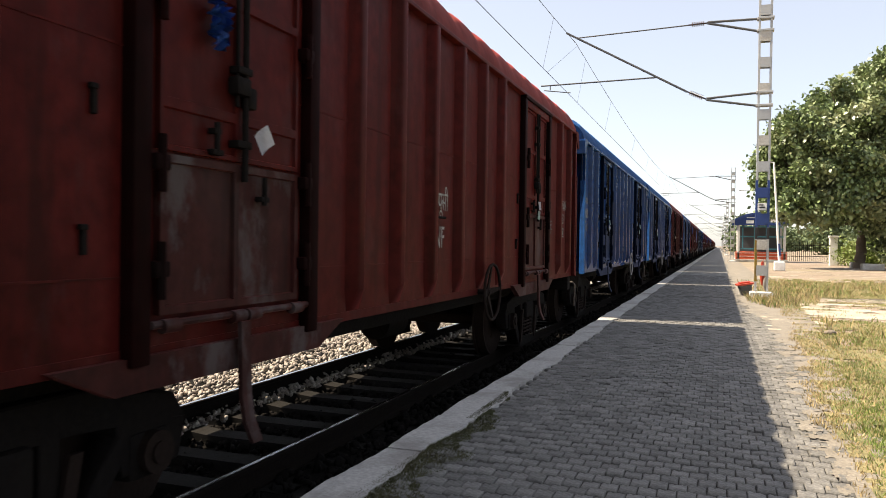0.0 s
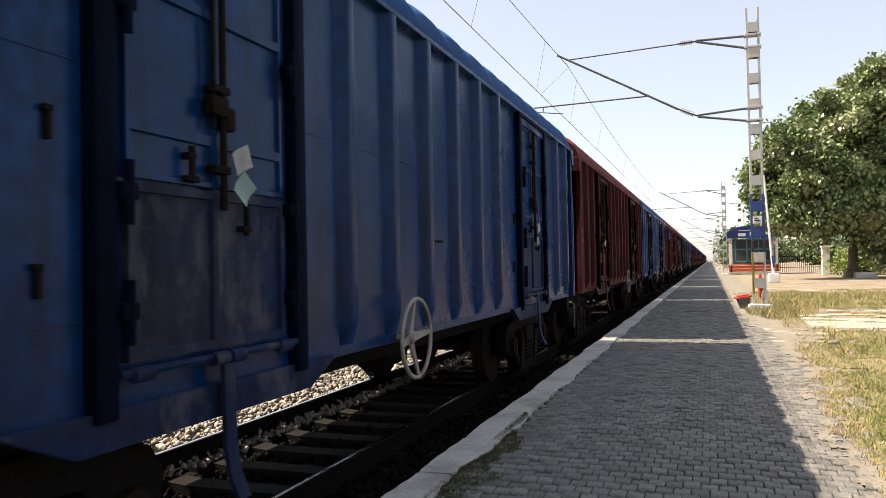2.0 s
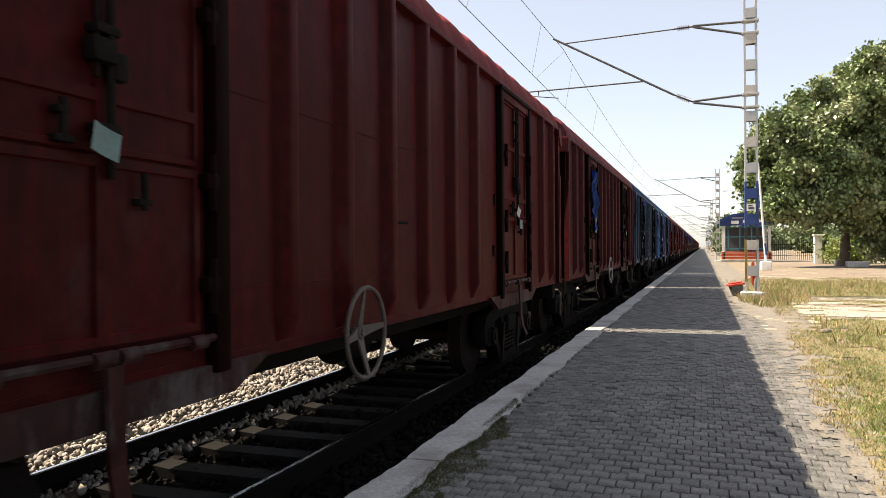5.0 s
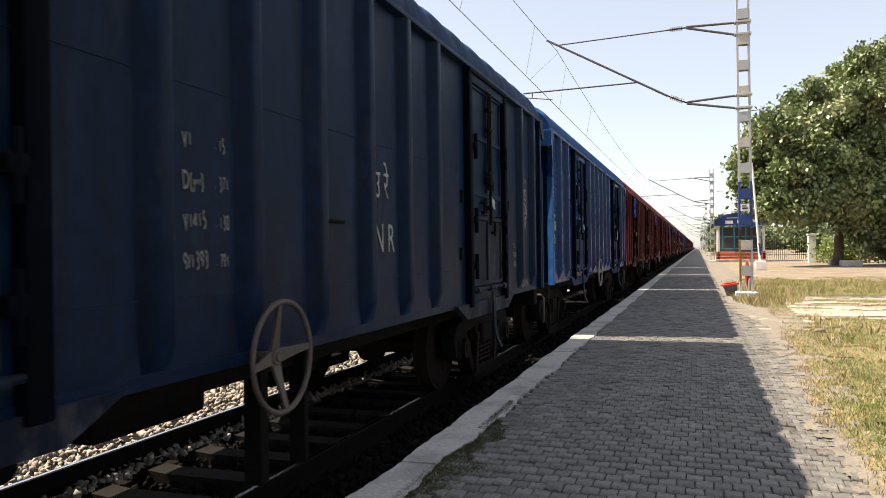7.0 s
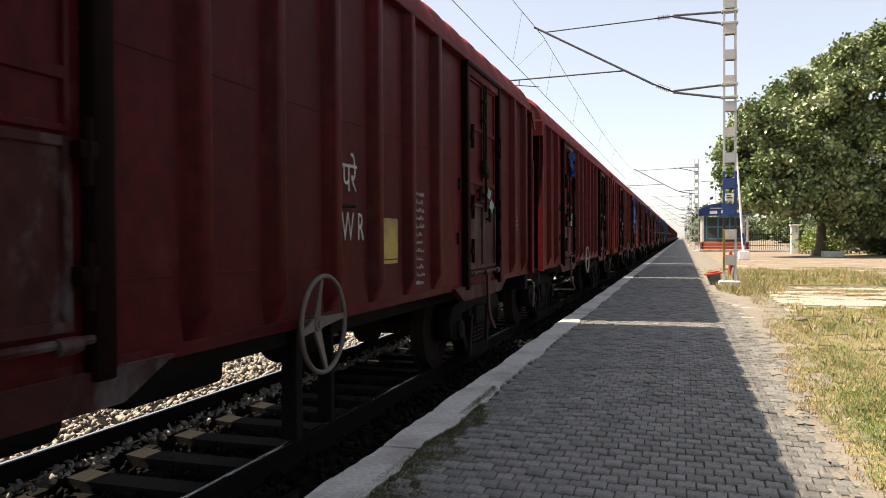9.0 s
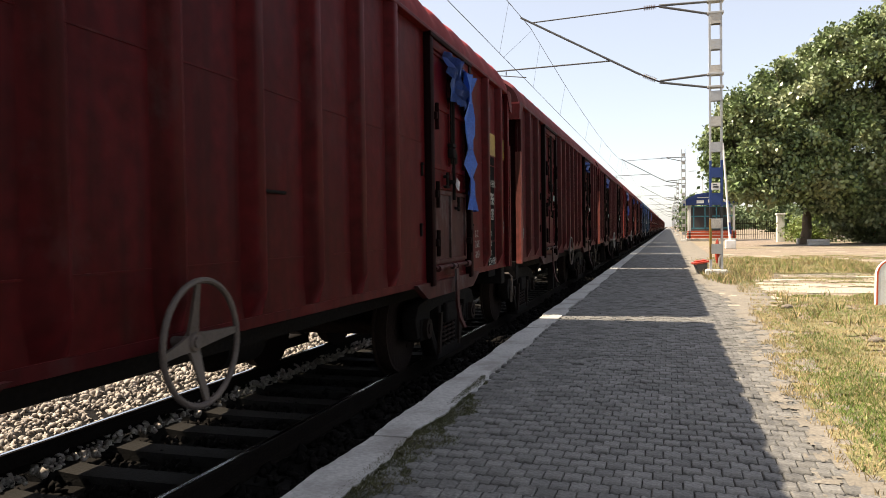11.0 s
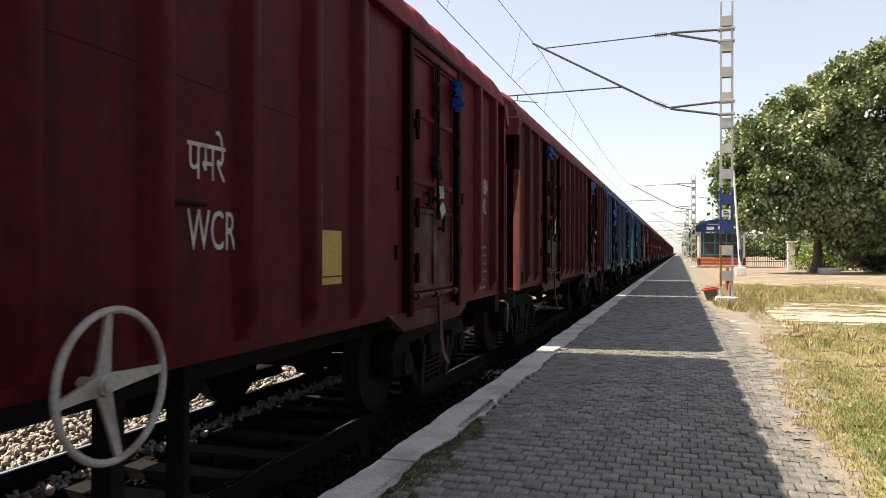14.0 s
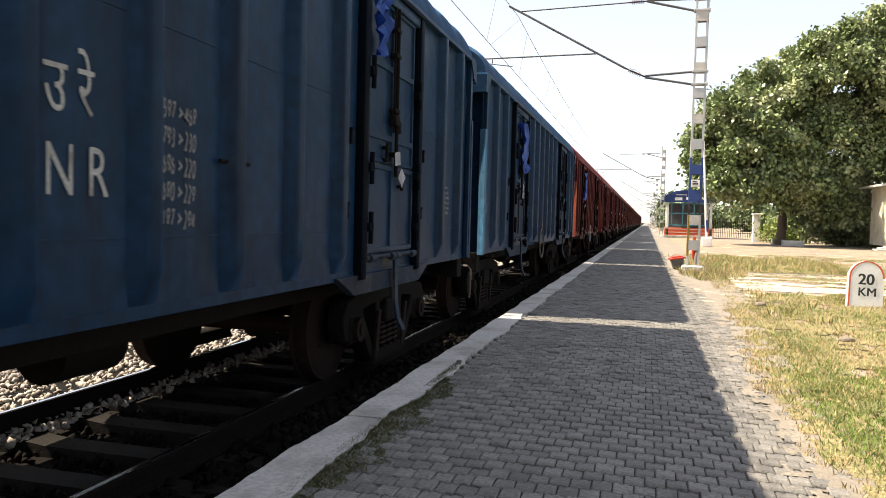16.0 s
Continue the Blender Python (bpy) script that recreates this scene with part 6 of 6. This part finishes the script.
def turf():
    """Matted stems under the blades: a thin uneven sheet with a ragged border."""
    nx, ny = 140, 420
    X = np.linspace(0.95, 14, nx)
    Y = np.linspace(-14.0, 37.5, ny)
    gx, gy = np.meshgrid(X, Y)
    gz = np.interp(gx, [1.0, 1.6, 3, 8, 20], [-0.006, -0.006, 0, 0.02, 0.02]) + 0.012 + 0.008 * (wave(gx * 6, gy * 6, 1.3) - 0.3)
    ok = (gx > edge_of_grass(gy) + 0.15 * (wave(gx * 3, gy * 3, 1.2) - 0.3)) & (bare(gx, gy) < 0.5)
    keep = ok[:-1, :-1]
    idx = np.arange(nx * ny).reshape(ny, nx)
    f = np.stack([idx[:-1, :-1], idx[:-1, 1:], idx[1:, 1:], idx[1:, :-1]], -1)[keep]
    tagged(part("turf", from_arrays("turf", np.stack([gx, gy, gz], -1).reshape(-1, 3), f, TURF), TURF), "matted dry and green turf beside the paving", "grass", kind="stuff")


turf()


def pale_sand():
    """Sunbleached bare sand showing between the grass."""
    X, Y = np.linspace(1.0, 16, 150), np.linspace(14.5, 60, 300)
    gx, gy = np.meshgrid(X, Y)
    rng = np.random.default_rng(55)
    gz = np.interp(gx, [1.0, 1.6, 3, 8, 20], [-0.006, -0.006, 0, 0.02, 0.02]) + 0.009 + 0.006 * rng.random(gx.shape)
    keep = ((bare(gx, gy) > 0.9) & (wave(gx * 0.5, gy * 1.9, 1.1) > np.where(gy < 26, 0.42, 0.76)))[:-1, :-1]
    idx = np.arange(gx.size).reshape(gx.shape)
    f = np.stack([idx[:-1, :-1], idx[:-1, 1:], idx[1:, 1:], idx[1:, :-1]], -1)[keep]
    tagged(part("pale_sand", from_arrays("pale_sand", np.stack([gx, gy, gz], -1).reshape(-1, 3), f, PALE_SAND), PALE_SAND), "sunbleached bare sand between the grass", "sand", kind="stuff")


pale_sand()
grass("dry_grass", "short dry yellow grass beside the paving", STRAW, 31, 150000, dry, 0.012, 0.06, 0.0036)
grass("green_grass", "short green grass beside the paving", GRASS, 32, 270000, fresh, 0.016, 0.058, 0.0036)


def tufts(x, y):
    """Taller tussocks round the mast and along the sand's farther rim."""
    by_mast = (np.hypot((x - 1.6) / 1.1, (y - 23.4) / 2.6) < 0.55 + 0.6 * wave(x * 2, y, 1.2))
    rim = (y > 25.5) & (y < 34) & (x < 6.8) & (wave(x * 1.3, y * 0.8, 1.0) > 0.52)
    strewn = (y > 12) & (y < 18) & (x > 1.6) & (wave(x * 2.6, y * 1.6, 1.1) > 0.74)
    return np.where(by_mast, 0.8, np.where(rim, 0.55, np.where(strewn, 0.5, 0.0)))


grass("straw_tufts", "taller dry tussocks round the mast and the bare sand", STRAW, 41, 26000, tufts, 0.08, 0.24, 0.0042)
grass("green_tufts", "taller green weeds among the dry tussocks", GRASS, 42, 14000, tufts, 0.06, 0.20, 0.0045)


def edge_moss():
    """Grass and moss that creep from the edge slabs over the paving."""
    rng = np.random.default_rng(77)
    n = 26000
    y = rng.uniform(3.0, 8.6, n)
    reach = 0.30 * np.clip(np.sin((y - 3.0) / 5.6 * np.pi), 0, 1) ** 0.7 * (0.25 + 1.1 * wave(y * 3, y, 1))
    x = -1.68 + reach * rng.random(n) ** 1.8
    a, b = rng.uniform(0, 6.28, n), rng.uniform(0, 6.28, n)
    h = rng.uniform(0.006, 0.024, n)
    p = np.stack([x, y, np.full(n, -0.004)], 1)
    q = np.stack([np.cos(a) * 0.004, np.sin(a) * 0.004, np.zeros(n)], 1)
    tip = p + np.stack([np.cos(b) * h, np.sin(b) * h, h], 1)
    v = np.stack([p - q, p + q, tip], 1).reshape(-1, 3)
    tagged(part("edge_grass", from_arrays("edge_grass", v, np.arange(n * 3).reshape(n, 3), MOSS), MOSS), "mossy grass along the platform edge", "grass", kind="stuff")


edge_moss()


# ---- paving, last ----
def paving():
    t = thing("pavement", "grey interlocking concrete pavers with dark joints", "pavement", kind="structure")
    part("bed", box(bmesh.new(), -1.598, 1.5, -300, 1600, -0.3, -0.016), JOINT, t, "dark sandy bed")
    part("far_paving", box(bmesh.new(), -1.6, 0.95, 40, 1600, -0.1, -0.002), PAVERS, t)
    L, W, a, gap = 0.108, 0.142, 0.010, 0.0035
    xs = [-L / 2 + gap, -3 * L / 8, -L / 8, L / 8, 3 * L / 8, L / 2 - gap]
    ys = [0, a, -a, a, -a, 0]
    low = [(x, y - W / 2 + gap) for x, y in zip(xs, ys)]
    high = [(x, y + W / 2 - gap) for x, y in zip(xs, ys)][::-1]
    ring = low + high
    n = len(ring)
    top = [(x * 0.955, y * 0.95, 0.0) for x, y in ring]
    mid = [(x, y, -0.006) for x, y in ring]
    bot = [(x, y, -0.03) for x, y in ring]
    base = np.array(top + mid + bot)
    quads = [(i + n, (i + 1) % n + n, (i + 1) % n, i) for i in range(n)] + [(i + 2 * n, (i + 1) % n + 2 * n, (i + 1) % n + n, i + n) for i in range(n)]
    quads += [(i, i + 1, n - 2 - i, n - 1 - i) for i in range(n // 2 - 1)]
    quads = np.array(quads)
    me = from_arrays("paver", base, quads, PAVER)
    rng = np.random.default_rng(12)
    rest = []
    made = 0
    rows = int(45.6 / W)
    for r in range(rows):
        y = -5.5 + r * W
        k = 0
        x = -1.64 + L / 2 + (L / 2 if r % 2 else 0)
        limit = min(float(edge_of_grass(y)) + 0.1, 1.5) if y < 22 else 1.15
        while x < limit:
            tilt = rng.normal(size=2) * 1.8
            if abs(y - 23.75 - 0.08 * math.sin(x * 5)) < 0.12 and -0.85 < x < 0.5:
                x += L
                continue
            z = rng.normal() * 0.0034
            if 5.6 < y < 9.6 and made < 300:
                part("paver", me, None, t, at=pose(x, y, z, tilt[0], tilt[1], rng.normal() * 0.8))
                made += 1
            else:
                rest.append((x, y, z, *np.radians(tilt)))
            x += L
    q = np.array(rest)
    v = np.repeat(base[None], len(q), 0)
    v[:, :, 2] += v[:, :, 1] * q[:, 3:4] - v[:, :, 0] * q[:, 4:5]
    v += q[:, None, :3]
    f = quads[None] + (np.arange(len(q)) * len(base))[:, None, None]
    tagged(part("pavers", from_arrays("pavers", v.reshape(-1, 3), f.reshape(-1, 4), PAVERS), None, t), kind="stuff")


paving()


def motions():
    """The train rolls by at a steady speed and its wheels turn with it."""
    ahead = ((0, -0.05), (2, -0.05), (4, -0.05), (6.5, -0.15), (7, -0.45), (7.5, -0.35), (8, 0.25), (8.5, 0.78), (9, 0.55), (11.5, 0.2), (12.5, 0.08), (13.5, -0.1), (14.5, 0.1), (16, 0.05))
    for n, w in train.items():
        walk(w, [(t, pose(TRACK_X, START + SPEED * t + d + (n - 1) * PITCH, RAIL_Z)) for t, d in ahead])
    steps = 480
    wheel = None
    for w in train.values():
        for o in w.children_recursive:
            if o.name.startswith("wheelset"):
                if wheel is None:
                    wheel = o
                    walk(o, [(16 * i / steps, pose(0, 0, 0, -math.degrees(SPEED / 0.5) * 16 * i / steps)) for i in range(steps + 1)])
                else:
                    o.rotation_mode = "QUATERNION"
                    o.animation_data_create()
                    o.animation_data.action = wheel.animation_data.action
                    o.animation_data.action_slot = wheel.animation_data.action_slot


motions()
